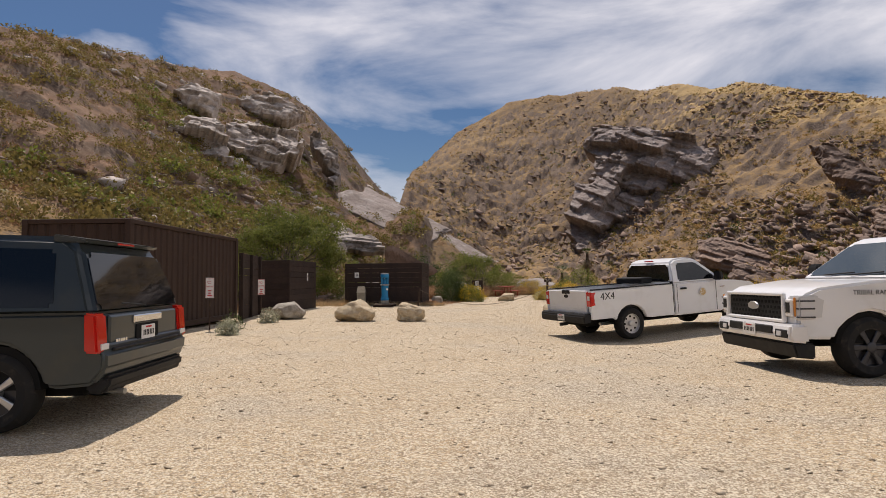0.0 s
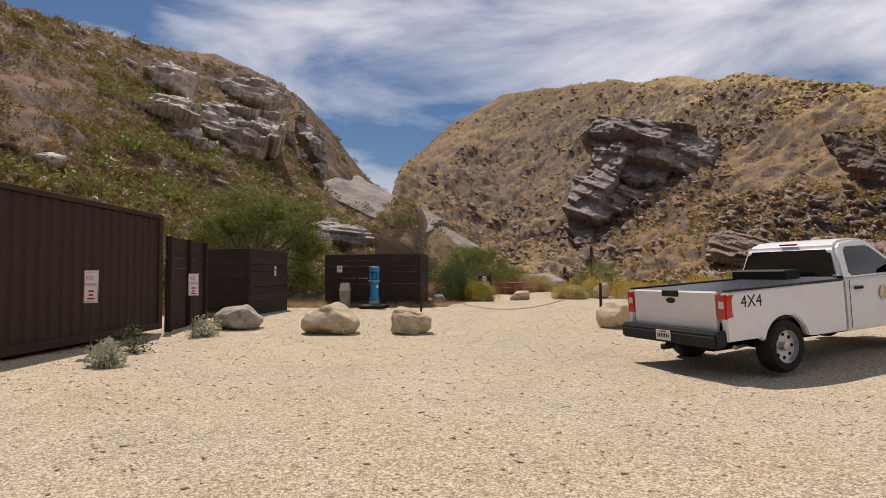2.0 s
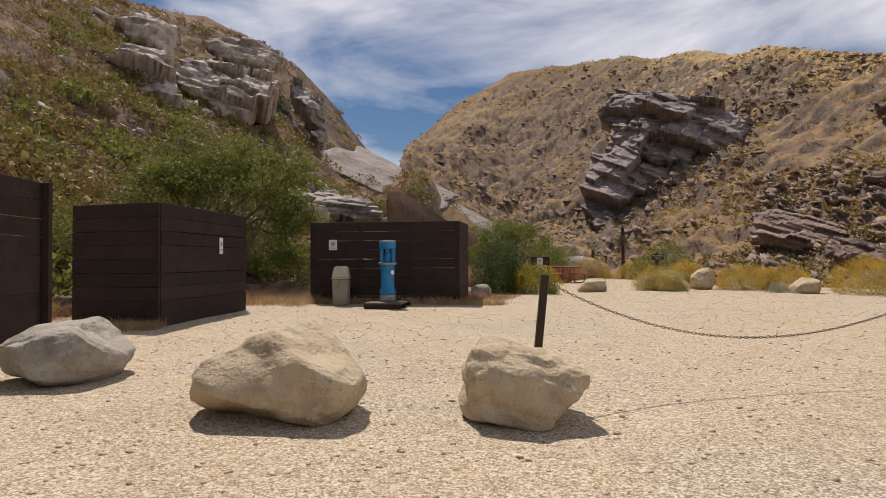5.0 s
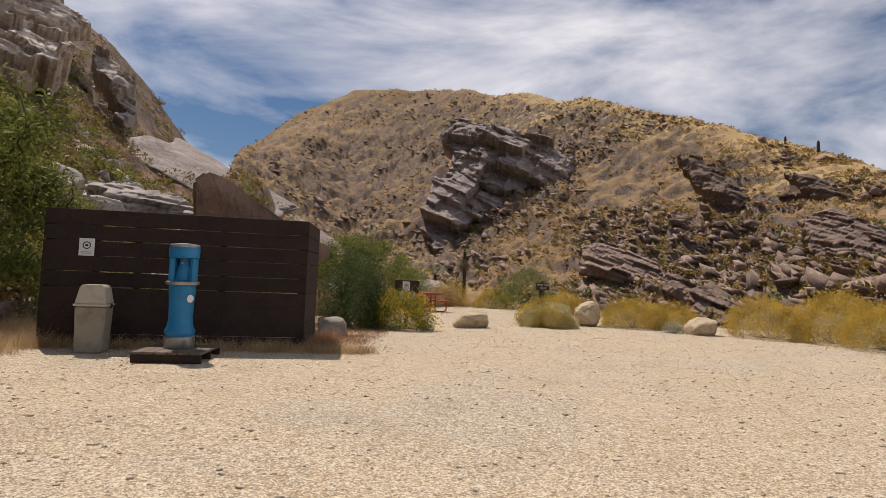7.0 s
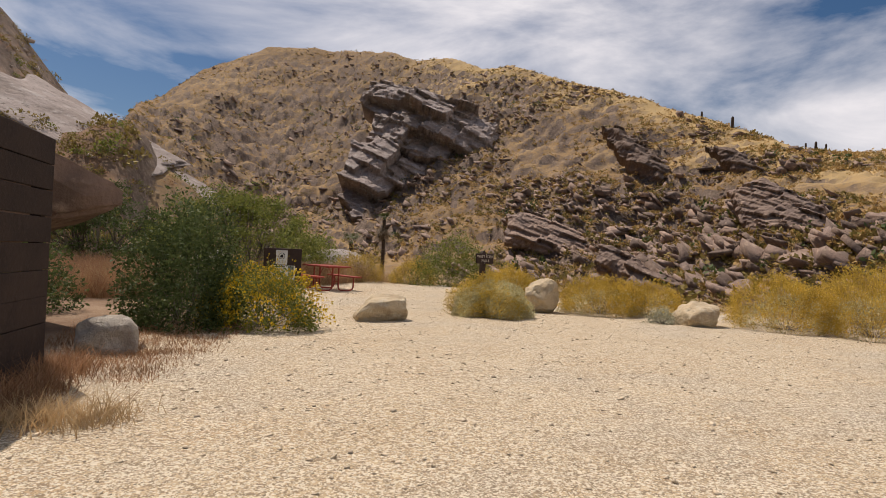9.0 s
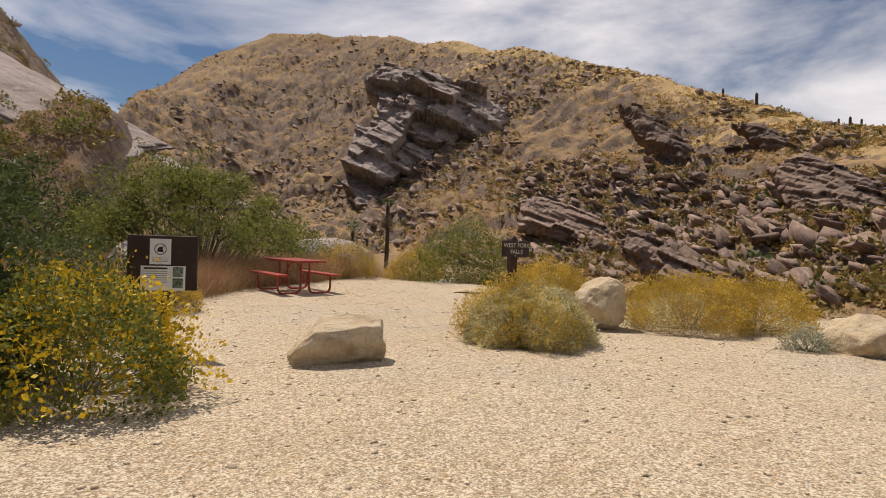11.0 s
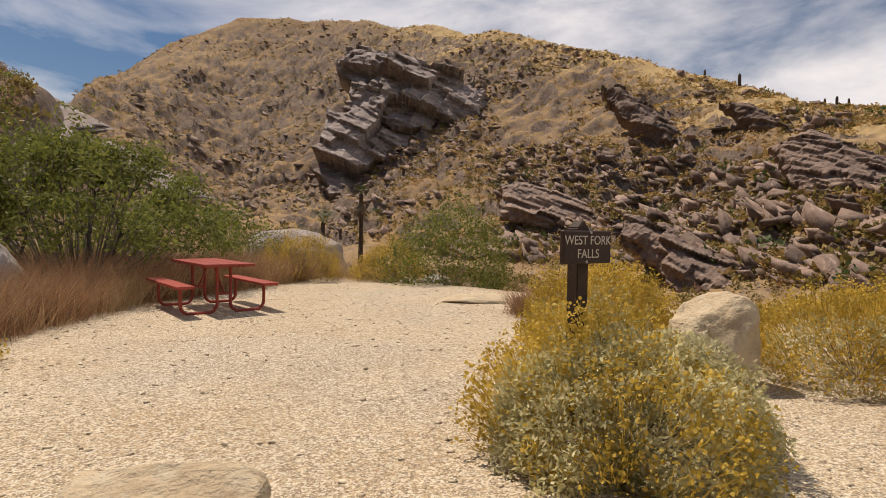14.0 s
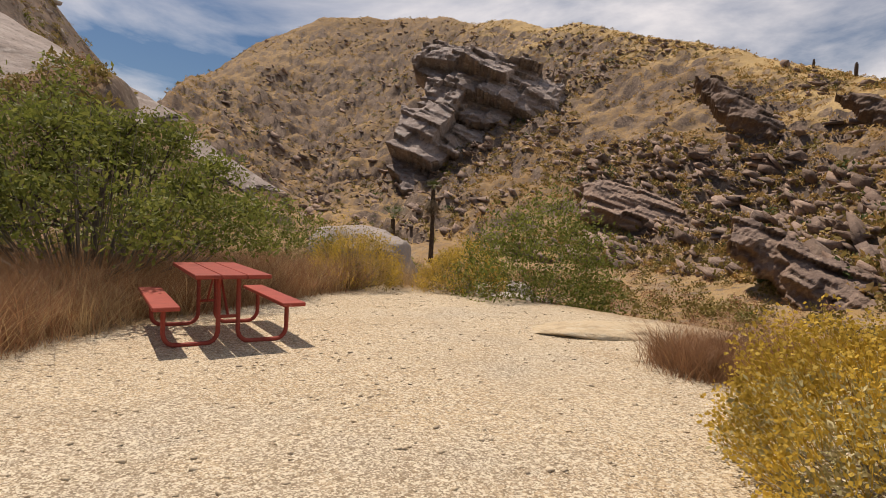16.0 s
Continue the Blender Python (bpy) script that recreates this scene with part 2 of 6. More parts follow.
def ground_material():
    m = bpy.data.materials.new("gravel_and_hillside")
    m.use_nodes = True
    nt = m.node_tree
    nd, lk = nt.nodes, nt.links
    b = nd["Principled BSDF"]
    b.inputs["Roughness"].default_value, b.inputs["Specular IOR Level"].default_value = 0.95, 0.2
    geo = nd.new("ShaderNodeNewGeometry")

    def noise_fac(scale, low, high, detail=6, rough=0.6):
        n = nd.new("ShaderNodeTexNoise")
        n.inputs["Scale"].default_value, n.inputs["Detail"].default_value, n.inputs["Roughness"].default_value = scale, detail, rough
        lk.new(geo.outputs["Position"], n.inputs["Vector"])
        r = nd.new("ShaderNodeMapRange")
        r.inputs["From Min"].default_value, r.inputs["From Max"].default_value = low, high
        lk.new(n.outputs["Fac"], r.inputs["Value"])
        return r.outputs["Result"]

    def blend(fac, a, c):
        x = nd.new("ShaderNodeMix")
        x.data_type = "RGBA"
        lk.new(fac, x.inputs["Factor"])
        for sock, v in (("A", a), ("B", c)):
            if isinstance(v, tuple):
                x.inputs[sock].default_value = (*v, 1)
            else:
                lk.new(v, x.inputs[sock])
        return x.outputs["Result"]

    def attribute(name):
        a = nd.new("ShaderNodeAttribute")
        a.attribute_name = name
        return a.outputs["Fac"]

    # gravel: sandy fines, drifts of greyer crushed stone, dark and pale specks
    c = blend(noise_fac(0.35, 0.40, 0.66), (0.50, 0.375, 0.23), (0.55, 0.435, 0.29))
    c = blend(noise_fac(0.8, 0.52, 0.72), c, (0.46, 0.32, 0.18))
    drift = noise_fac(0.28, 0.50, 0.62, 5, 0.65)
    stony = blend(noise_fac(70, 0.42, 0.60, 2), (0.54, 0.465, 0.36), (0.26, 0.21, 0.155))
    c = blend(drift, c, stony)
    c = blend(noise_fac(5.5, 0.54, 0.66, 8, 0.75), c, (0.37, 0.28, 0.18))
    c = blend(noise_fac(18, 0.54, 0.64, 6, 0.75), c, (0.62, 0.52, 0.37))
    c = blend(noise_fac(38, 0.56, 0.63, 4, 0.7), c, (0.25, 0.185, 0.125))
    for scale, tint in ((42, (0.27, 0.205, 0.135)), (55, (0.74, 0.66, 0.51)), (80, (0.26, 0.20, 0.135)), (115, (0.74, 0.66, 0.51))):
        vo = nd.new("ShaderNodeTexVoronoi")
        vo.inputs["Scale"].default_value = scale
        lk.new(geo.outputs["Position"], vo.inputs["Vector"])
        sp = nd.new("ShaderNodeSeparateColor")
        lk.new(vo.outputs["Color"], sp.inputs["Color"])
        r = nd.new("ShaderNodeMapRange")
        r.inputs["From Min"].default_value, r.inputs["From Max"].default_value = 0.74, 0.82
        r.inputs["To Max"].default_value = 0.8
        lk.new(sp.outputs["Red"], r.inputs["Value"])
        c = blend(r.outputs["Result"], c, tint)
    # hillside soil, red-brown on one side, tan on the other
    right = blend(noise_fac(0.05, 0.4, 0.62), (0.27, 0.17, 0.078), (0.36, 0.24, 0.112))
    right = blend(noise_fac(0.4, 0.5, 0.64), right, (0.23, 0.155, 0.09))
    right = blend(noise_fac(2.0, 0.52, 0.62), right, (0.17, 0.125, 0.09))
    left = blend(noise_fac(0.12, 0.42, 0.6), (0.17, 0.098, 0.06), (0.24, 0.145, 0.09))
    left = blend(noise_fac(0.9, 0.5, 0.62), left, (0.14, 0.09, 0.06))
    right = blend(attribute("straw"), right, (0.44, 0.31, 0.145))
    hill = blend(attribute("redness"), right, left)
    # bare rock where the slope is steep
    up = nd.new("ShaderNodeSeparateXYZ")
    lk.new(geo.outputs["True Normal"], up.inputs["Vector"])
    steep = nd.new("ShaderNodeMapRange")
    steep.inputs["From Min"].default_value, steep.inputs["From Max"].default_value = 0.80, 0.58
    lk.new(up.outputs["Z"], steep.inputs["Value"])
    stone = blend(noise_fac(0.6, 0.42, 0.62), (0.165, 0.12, 0.092), (0.095, 0.07, 0.056))
    stone = blend(noise_fac(3.0, 0.5, 0.7), stone, (0.29, 0.22, 0.17))
    hill = blend(steep.outputs["Result"], hill, stone)
    edge = nd.new("ShaderNodeMath")
    edge.operation = "ADD"
    edge.use_clamp = True
    lk.new(attribute("hill"), edge.inputs[0])
    e2 = nd.new("ShaderNodeMath")
    e2.operation = "MULTIPLY_ADD"
    lk.new(noise_fac(0.9, 0.2, 0.8), e2.inputs[0])
    e2.inputs[1].default_value, e2.inputs[2].default_value = 0.5, -0.25
    lk.new(e2.outputs[0], edge.inputs[1])
    lk.new(blend(edge.outputs[0], c, hill), b.inputs["Base Color"])
    prev = None
    for scale, strength, dist in ((1.1, 0.4, 0.1), (7, 0.5, 0.05), (34, 0.9, 0.02), (110, 1.0, 0.009)):
        n = nd.new("ShaderNodeTexNoise")
        n.inputs["Scale"].default_value, n.inputs["Detail"].default_value = scale, 4
        lk.new(geo.outputs["Position"], n.inputs["Vector"])
        bp = nd.new("ShaderNodeBump")
        bp.inputs["Strength"].default_value, bp.inputs["Distance"].default_value = strength, dist
        lk.new(n.outputs["Fac"], bp.inputs["Height"])
        if prev:
            lk.new(prev, bp.inputs["Normal"])
        prev = bp.outputs["Normal"]
    lk.new(prev, b.inputs["Normal"])
    return m


M_GROUND = ground_material()

# ---- the lay of the land, in polar form round the middle of the lot ----
OX, OY = 2.0, 25.0
# azimuth from +y to the right, foot radius, crest radius, crest height
HILL = [(-180, 26, 120, 6), (-140, 20, 70, 10), (-110, 13, 55, 17), (-80, 11.5, 55, 23), (-60, 12.0, 57, 27), (-45, 13, 75, 35), (-33, 15, 98, 43), (-27, 18, 108, 44), (-24, 20, 112, 42),
        (-20, 26, 116, 34), (-17.5, 32, 118, 28.5), (-15.5, 36, 120, 24), (-13, 36, 132, 23), (-11.5, 44, 200, 43), (-9.5, 56, 265, 62), (-6, 82, 290, 84), (0, 90, 305, 106), (6, 84, 300, 107), (16, 64, 232, 83),
        (27, 52, 180, 60.5), (37, 42, 142, 38.5), (44, 37, 122, 29), (50, 33, 105, 21), (57, 31, 92, 16.5), (75, 32, 85, 12), (110, 34, 100, 8), (180, 26, 120, 6)]
H_AZ = np.array([h[0] for h in HILL], float)


def smooth01(v):
    v = np.clip(v, 0, 1)
    return v * v * (3 - 2 * v)


def lattice(ix, iy):
    v = np.sin(ix * 127.1 + iy * 311.7) * 43758.5453
    return v - np.floor(v)


def value_noise(x, y):
    ix, iy = np.floor(x), np.floor(y)
    fx, fy = smooth01(x - ix), smooth01(y - iy)
    a, b = lattice(ix, iy), lattice(ix + 1, iy)
    c, d = lattice(ix, iy + 1), lattice(ix + 1, iy + 1)
    return (a * (1 - fx) + b * fx) * (1 - fy) + (c * (1 - fx) + d * fx) * fy - 0.5


def land(x, y):
    """Height of the ground, and how far the point is onto the hillside (0 to 1)."""
    x, y = np.asarray(x, float), np.asarray(y, float)
    dx, dy = x - OX, y - OY
    r = np.hypot(dx, dy)
    az = np.degrees(np.arctan2(dx, dy))
    foot, crest, top = (np.interp(az, H_AZ, np.array([h[k] for h in HILL], float)) for k in (1, 2, 3))
    s = np.clip((r - foot) / (crest - foot), 0, 1)
    hollow = np.interp(az, [-60, -45, -20, -9, 0, 34, 52], [1.1, 1.28, 1.28, 1.1, 1.5, 1.45, 1.1])
    z = top * s ** hollow
    beyond = np.clip((r - crest) / crest, 0, 3)
    z = z - top * 0.45 * np.minimum(beyond, 1.2) ** 1.2 * (r > crest)
    z = np.where(r > crest * 2.2, np.maximum(z, 0), z)
    rough = smooth01((r - foot) / 14) * np.clip(r / 60, 0.35, 2.4)
    z = z + rough * (3.0 * value_noise(x * 0.05, y * 0.05) + 1.6 * value_noise(x * 0.13 + 7, y * 0.13) + 0.8 * value_noise(x * 0.34, y * 0.34 + 3) + 0.4 * value_noise(x * 0.8, y * 0.8)) * (1 - 0.6 * np.exp(-((r - crest) / (0.25 * crest)) ** 2))
    # ledges of dipping rock, in patches
    u = (z + 0.30 * x + 2.2 * value_noise(x * 0.09 + 40, y * 0.09) + 0.8 * value_noise(x * 0.4, y * 0.4)) / 3.1
    stair = np.floor(u) + smooth01(((u - np.floor(u)) - 0.62) / 0.38)
    patch = smooth01((value_noise(x * 0.045 + 11, y * 0.045 + 5) + 0.6 * value_noise(x * 0.12, y * 0.12 + 17) + 0.16) * 4) * smooth01((r - foot) / 8) * smooth01((crest * 0.97 - r) / 14)
    z = z + 3.1 * (stair - u) * patch * np.where(az < -10, 0.55, 0.85)
    z = z + rough * smooth01((crest * 0.98 - r) / 10) * (1.1 * (0.5 - np.abs(value_noise(x * 0.22 + 3, y * 0.22)) * 2.6) + 0.7 * (0.5 - np.abs(value_noise(x * 0.5, y * 0.5 + 8)) * 2.6)) * 0.55
    # the wash beyond the edge of the lot
    rim = np.interp(az, [-30, -12, 0, 8, 12, 17, 22, 30, 45, 60, 90, 120], [60, 40, 30, 26.5, 25.5, 23.5, 21.5, 19.5, 17.5, 17, 19, 26])
    wet = smooth01((r - rim) / 5) * smooth01((foot + 6 - r) / 12) * ((az > -12) & (az < 120))
    z = z - 1.9 * wet
    # the rise that carries the pale slab
    z = z + 9.5 * np.exp(-((x + 8) / 8) ** 2 - ((y - 76) / 9) ** 2)
    # the lot itself: slightly uneven, a little lower under the cars
    flat = 1 - smooth01((r - foot) / 5)
    z = z + flat * (0.05 * value_noise(x * 0.4, y * 0.4) + 0.02 * value_noise(x * 1.3, y * 1.3))
    z = z - 0.23 * np.exp(-((x - 6.0) ** 2 + (y - 18.2) ** 2) / 7) - 0.10 * np.exp(-((x + 1.0) ** 2 + (y - 9.5) ** 2) / 5)
    hill = np.clip((r - foot) / 4 + 0.35, 0, 1) * (r > foot - 2) + wet
    edge = np.interp(az, [-180, -120, -90, -60, -30, -20, -12, -7, -4, -2, 1, 4, 8, 12, 17, 22, 30, 45, 60, 90, 120, 180],
                     [24, 20, 10, 9.8, 9.6, 9.2, 11, 13, 15.5, 18, 20.5, 22.5, 25, 24.5, 22.5, 20.5, 18.5, 16.5, 16, 18, 24, 24])
    hill = np.maximum(hill, 0.9 * smooth01((r - edge) / 1.6))
    return z, np.clip(hill, 0, 1)


def ground_z(x, y):
    return float(land(x, y)[0])


def add_mesh(name, verts, faces, mat, parent=None, smooth=False):
    me = bpy.data.meshes.new(name)
    me.from_pydata(verts, [], faces)
    for m in mat if isinstance(mat, (list, tuple)) else [mat]:
        me.materials.append(m)
    if smooth:
        me.polygons.foreach_set("use_smooth", [True] * len(me.polygons))
    me.update()
    ob = new(name, me)
    if parent:
        ob.parent = parent
    return ob


def quick_mesh(name, verts, tris, mat, smooth=False):
    """A mesh of triangles from arrays."""
    me = bpy.data.meshes.new(name)
    n, k = len(verts), len(tris)
    me.vertices.add(n)
    me.vertices.foreach_set("co", np.asarray(verts, np.float32).ravel())
    me.loops.add(k * 3)
    me.loops.foreach_set("vertex_index", np.asarray(tris, np.int32).ravel())
    me.polygons.add(k)
    me.polygons.foreach_set("loop_start", np.arange(0, k * 3, 3, dtype=np.int32))
    me.polygons.foreach_set("loop_total", np.full(k, 3, np.int32))
    if smooth:
        me.polygons.foreach_set("use_smooth", np.ones(k, bool))
    me.materials.append(mat)
    me.update(calc_edges=True)
    return new(name, me)


def build_ground():
    front = np.arange(-75, 66, 0.24)
    azs = np.radians(np.concatenate([front, np.arange(66, 285, 1.5)]))
    rs = np.concatenate([np.linspace(0.4, 30, 90), np.geomspace(30, 330, 260)[1:], np.geomspace(330, 2400, 26)[1:]])
    A, R = np.meshgrid(azs, rs)
    X, Y = OX + R * np.sin(A), OY + R * np.cos(A)
    Z, Hm = land(X, Y)
    na, nr = len(azs), len(rs)
    verts = np.stack([X, Y, Z], -1).reshape(-1, 3)
    i, j = np.meshgrid(np.arange(nr - 1), np.arange(na), indexing="ij")
    a, b = i * na + j, i * na + (j + 1) % na
    c, d = (i + 1) * na + (j + 1) % na, (i + 1) * na + j
    tris = np.concatenate([np.stack([a, d, c], -1).reshape(-1, 3), np.stack([a, c, b], -1).reshape(-1, 3)])
    centre = len(verts)
    verts = np.concatenate([verts, [[OX, OY, ground_z(OX, OY)]]])
    jj = np.arange(na)
    tris = np.concatenate([tris, np.stack([np.full(na, centre), jj, (jj + 1) % na], -1)])
    ob = quick_mesh("ground", verts, tris, M_GROUND, True)
    hm = ob.data.attributes.new("hill", "FLOAT", "POINT")
    hm.data.foreach_set("value", np.append(Hm.ravel(), 0).astype(np.float32))
    red = smooth01((-8 - np.degrees(A)) / 8) * smooth01((150 + np.degrees(A)) / 20)
    rd = ob.data.attributes.new("redness", "FLOAT", "POINT")
    rd.data.foreach_set("value", np.append(red.ravel(), 0).astype(np.float32))
    foot, crest = np.interp(np.degrees(A), H_AZ, [h[1] for h in HILL]), np.interp(np.degrees(A), H_AZ, [h[2] for h in HILL])
    dry = smooth01(((R - foot) / (crest - foot) - 0.55 + 0.5 * value_noise(X * 0.03, Y * 0.03)) / 0.3) * smooth01((np.degrees(A) - 8) / 12)
    st = ob.data.attributes.new("straw", "FLOAT", "POINT")
    st.data.foreach_set("value", np.append(dry.ravel(), 0).astype(np.float32))
    return tagged(ob, "pale sandy gravel lot rising into dry rocky desert hillsides", "ground", kind="structure")


build_ground()

# ---- rocks ----


def ico(level):
    bm = bmesh.new()
    bmesh.ops.create_icosphere(bm, subdivisions=level, radius=1)
    v = np.array([x.co[:] for x in bm.verts])
    f = np.array([[q.index for q in p.verts] for p in bm.faces])
    bm.free()
    return v, f


ICO = {k: ico(k) for k in (2, 3, 4)}


def turn(rx, ry, rz):
    return np.array(Euler((rx, ry, rz)).to_matrix())


def fractal(v, freq, off, octaves=5, gain=0.5):
    out = np.zeros(len(v))
    amp = 1.0
    for _ in range(octaves):
        out += amp * np.array([noise.noise(Vector(p)) for p in v * freq + off])
        freq, amp = freq * 2.1, amp * gain
    return out


def boulder(name, x, y, size, mat, label, seed, rot=(0, 0, 0), sink=0.1, level=4, cuts=(), lumps=0.16, z=None, square=0.75):
    """A weathered stone: a rounded block, flattened by the given cuts (normal, offset), with lumps, pits and cracks."""
    rng = np.random.default_rng(seed)
    v, f = ico5() if level == 5 else ICO[level]
    v = np.sign(v) * np.abs(v) ** square
    v /= np.maximum(1e-6, np.abs(v).max(0))
    off = rng.uniform(0, 60, 3)
    for n in list(cuts) + [(*rng.normal(size=3), rng.uniform(0.72, 0.92)) for _ in range(7)]:
        d = np.array(n[:3], float)
        d /= np.linalg.norm(d)
        over = np.clip(v @ d - n[3], 0, None)
        v = v - np.outer(over * 0.93, d)
    dirs = v / np.linalg.norm(v, axis=1)[:, None]
    rough = lumps * fractal(v, 1.3, off, 5, 0.5) - 0.10 * lumps * np.clip(0.12 - np.abs(fractal(v, 1.7, off + 9, 3)), 0, 1) / 0.12
    v = (v + dirs * rough[:, None]) * np.asarray(size)
    v = v @ turn(*[radians(a) for a in rot]).T
    v[:, 2] -= v[:, 2].min() + sink
    ob = quick_mesh(name, v, f, mat, True)
    ob.location = (x, y, ground_z(x, y) if z is None else z)
    return tagged(ob, label, "boulder")


def ico5():
    if 5 not in ICO:
        ICO[5] = ico(5)
    return ICO[5]


def cube_grid(cuts):
    bm = bmesh.new()
    bmesh.ops.create_cube(bm, size=2)
    if cuts:
        bmesh.ops.subdivide_edges(bm, edges=bm.edges, cuts=cuts, use_grid_fill=True)
    bmesh.ops.triangulate(bm, faces=bm.faces)
    v = np.array([x.co[:] for x in bm.verts])
    f = np.array([[q.index for q in p.verts] for p in bm.faces])
    bm.free()
    return v, f


CUBE = {k: cube_grid(k) for k in (0, 1, 40)}


def slab_shape(cuts, size, rng, jitter=0.32, rough=0.05, strata=0.0):
    """An angular block: a box with its corners pushed about, roughened, its sides stepped by layers."""
    v, f = CUBE[cuts]
    out = np.zeros_like(v)
    for cx in (-1, 1):
        for cy in (-1, 1):
            for cz in (-1, 1):
                w = (1 + cx * v[:, 0]) * (1 + cy * v[:, 1]) * (1 + cz * v[:, 2]) / 8
                corner = np.array([cx, cy, cz]) * (1 - jitter * rng.random(3)) + rng.normal(0, jitter * 0.25, 3)
                out += w[:, None] * corner
    if cuts:
        off = rng.uniform(0, 50, 2)
        if strata:
            q = np.floor(out[:, 2] * 4.0 + 0.9 * value_noise(out[:, 0] * 1.1 + off[0], out[:, 1] * 1.1))
            out[:, :2] *= (1 + strata * (lattice(q, q * 0 + off[1]) - 0.6))[:, None]
        k = rough * (2 * value_noise(out[:, 0] * 2.3 + off[0] + out[:, 2], out[:, 1] * 2.3 + out[:, 2] * 2 + off[1]) + value_noise(out[:, 0] * 6 + off[1], out[:, 2] * 7 + out[:, 1] * 5))
        out *= (1 + k)[:, None]
    return out * np.asarray(size), f


def outline_depth(u, v, poly):
    """How far inside the outline each point lies; negative outside."""
    best, inside = np.full(u.shape, 1e9), np.zeros(u.shape, bool)
    for (ax, ay), (bx, by) in zip(poly, poly[1:] + poly[:1]):
        k = np.clip(((u - ax) * (bx - ax) + (v - ay) * (by - ay)) / ((bx - ax) ** 2 + (by - ay) ** 2), 0, 1)
        best = np.minimum(best, np.hypot(u - ax - k * (bx - ax), v - ay - k * (by - ay)))
        crosses = (ay > v) != (by > v)
        inside ^= crosses & (u < (bx - ax) * (v - ay) / ((by - ay) or 1e-9) + ax)
    return np.where(inside, best, -best)


def jointed(p, q, long, high, seed):
    """Rock broken into courses of blocks: a depth and a tilt of its own for every block."""
    q = q / high + 0.7 * value_noise(q / (1.7 * high) + seed, p / (6 * long))
    row = np.floor(q)
    fq = q - row
    along = p / (long * (0.6 + 0.8 * lattice(row, row * 0 + seed))) + 7 * lattice(row, row * 0 + seed + 3)
    col = np.floor(along)
    fp = along - col
    a, b, c = (lattice(row * 3.1 + col * 1.7 + seed, col + k) - 0.5 for k in (2, 9, 23))
    return 1.35 * a + 1.3 * b * (fp - 0.5) - (0.4 + 1.1 * c) * (fq - 0.5)


def rock_face(name, x, y, z, az, slope, poly, seed, mat, dip=24, block=(6.0, 2.0), relief=2.0, step=0.3, parent=None):
    """A jointed rock face rising at a slope, seen from the lot; its courses fall to one side by the dip."""
    a, sl, dp = radians(az), radians(slope), radians(dip)
    right = np.array([math.cos(a), -math.sin(a), 0])
    up = np.array([math.sin(a) * math.cos(sl), math.cos(a) * math.cos(sl), math.sin(sl)])
    out = np.array([-math.sin(a), -math.cos(a), 0.12])
    us, vs = [q[0] for q in poly], [q[1] for q in poly]
    U, V = np.meshgrid(np.arange(min(us) - 2 * step, max(us) + 2 * step, step), np.arange(min(vs) - 2 * step, max(vs) + 2 * step, step))
    L, H = block
    wu = U + 0.25 * H * value_noise(U / (2 * H) + seed, V / (2 * H))
    wv = V + 0.30 * H * value_noise(U / (2.5 * H) + 5, V / (2 * H) + seed) + 0.05 * H * value_noise(U * 3 / H + seed, V * 3 / H)
    P, Q = wu * math.cos(dp) - wv * math.sin(dp), wu * math.sin(dp) + wv * math.cos(dp)
    d = outline_depth(U, V, list(poly)) + 0.5 * H * value_noise(U * 1.3 / H, V * 1.3 / H + seed) + 0.3 * H * value_noise(U * 4 / H + 3, V * 4 / H)
    depth = relief * smooth01(d / (1.5 * H)) + 0.85 * H * jointed(P, Q, L, H, seed) + 0.24 * H * jointed(P, Q + 0.12 * P, L * 0.45, H * 0.43, seed + 11) + 0.07 * H * jointed(P, Q, L * 0.17, H * 0.16, seed + 31)
    depth += 0.03 * H * value_noise(U * 5 / H, V * 5 / H)
    depth = np.where(d < 0, -relief - 1.5 * H, depth)
    X = (U[..., None] * right + V[..., None] * up + depth[..., None] * out).reshape(-1, 3)
    n, m = U.shape
    i, j = np.meshgrid(np.arange(n - 1), np.arange(m - 1), indexing="ij")
    k = i * m + j
    keep = (d[:-1, :-1] > 0) | (d[1:, :-1] > 0) | (d[:-1, 1:] > 0) | (d[1:, 1:] > 0)
    k = k[keep]
    f = np.concatenate([np.stack([k, k + 1, k + m + 1], -1), np.stack([k, k + m + 1, k + m], -1)])
    used, f = np.unique(f, return_inverse=True)
    ob = quick_mesh(name, X[used], f.reshape(-1, 3), mat)
    ob.location = (x, y, z)
    if parent:
        ob.parent = parent
        ob.matrix_parent_inverse = parent.matrix_world.inverted()
    return ob


def scatter(name, mat, count, pick, sizes, flat, level, seed, label, category="rocks", tilt=(0.0, 0.0), keep=0.55):
    """Many stones in one mesh; pick(rng, n) gives places in the plan."""
    rng = np.random.default_rng(seed)
    kinds = [slab_shape(level, (1, 1, 1), rng, 0.5, 0.06) for _ in range(24)]
    xs, ys = pick(rng, count)
    zs = land(xs, ys)[0]
    vs, fs, base = [], [], 0
    for x, y, z in zip(xs, ys, zs):
        v, f = kinds[rng.integers(24)]
        s = sizes[0] * (sizes[1] / sizes[0]) ** (rng.random() ** 2.2)
        w = v * (s * rng.uniform(0.8, 1.7), s * rng.uniform(0.7, 1.2), s * flat * rng.uniform(0.7, 1.4))
        w = w @ turn(rng.normal(tilt[0], 0.25), rng.normal(tilt[1], 0.25), rng.uniform(-0.7, 0.7)).T
        vs.append(w + (x, y, z + s * flat * 0.25))
        fs.append(f + base)
        base += len(v)
    ob = quick_mesh(name, np.concatenate(vs), np.concatenate(fs), mat)
    return tagged(ob, label, category, kind="stuff")


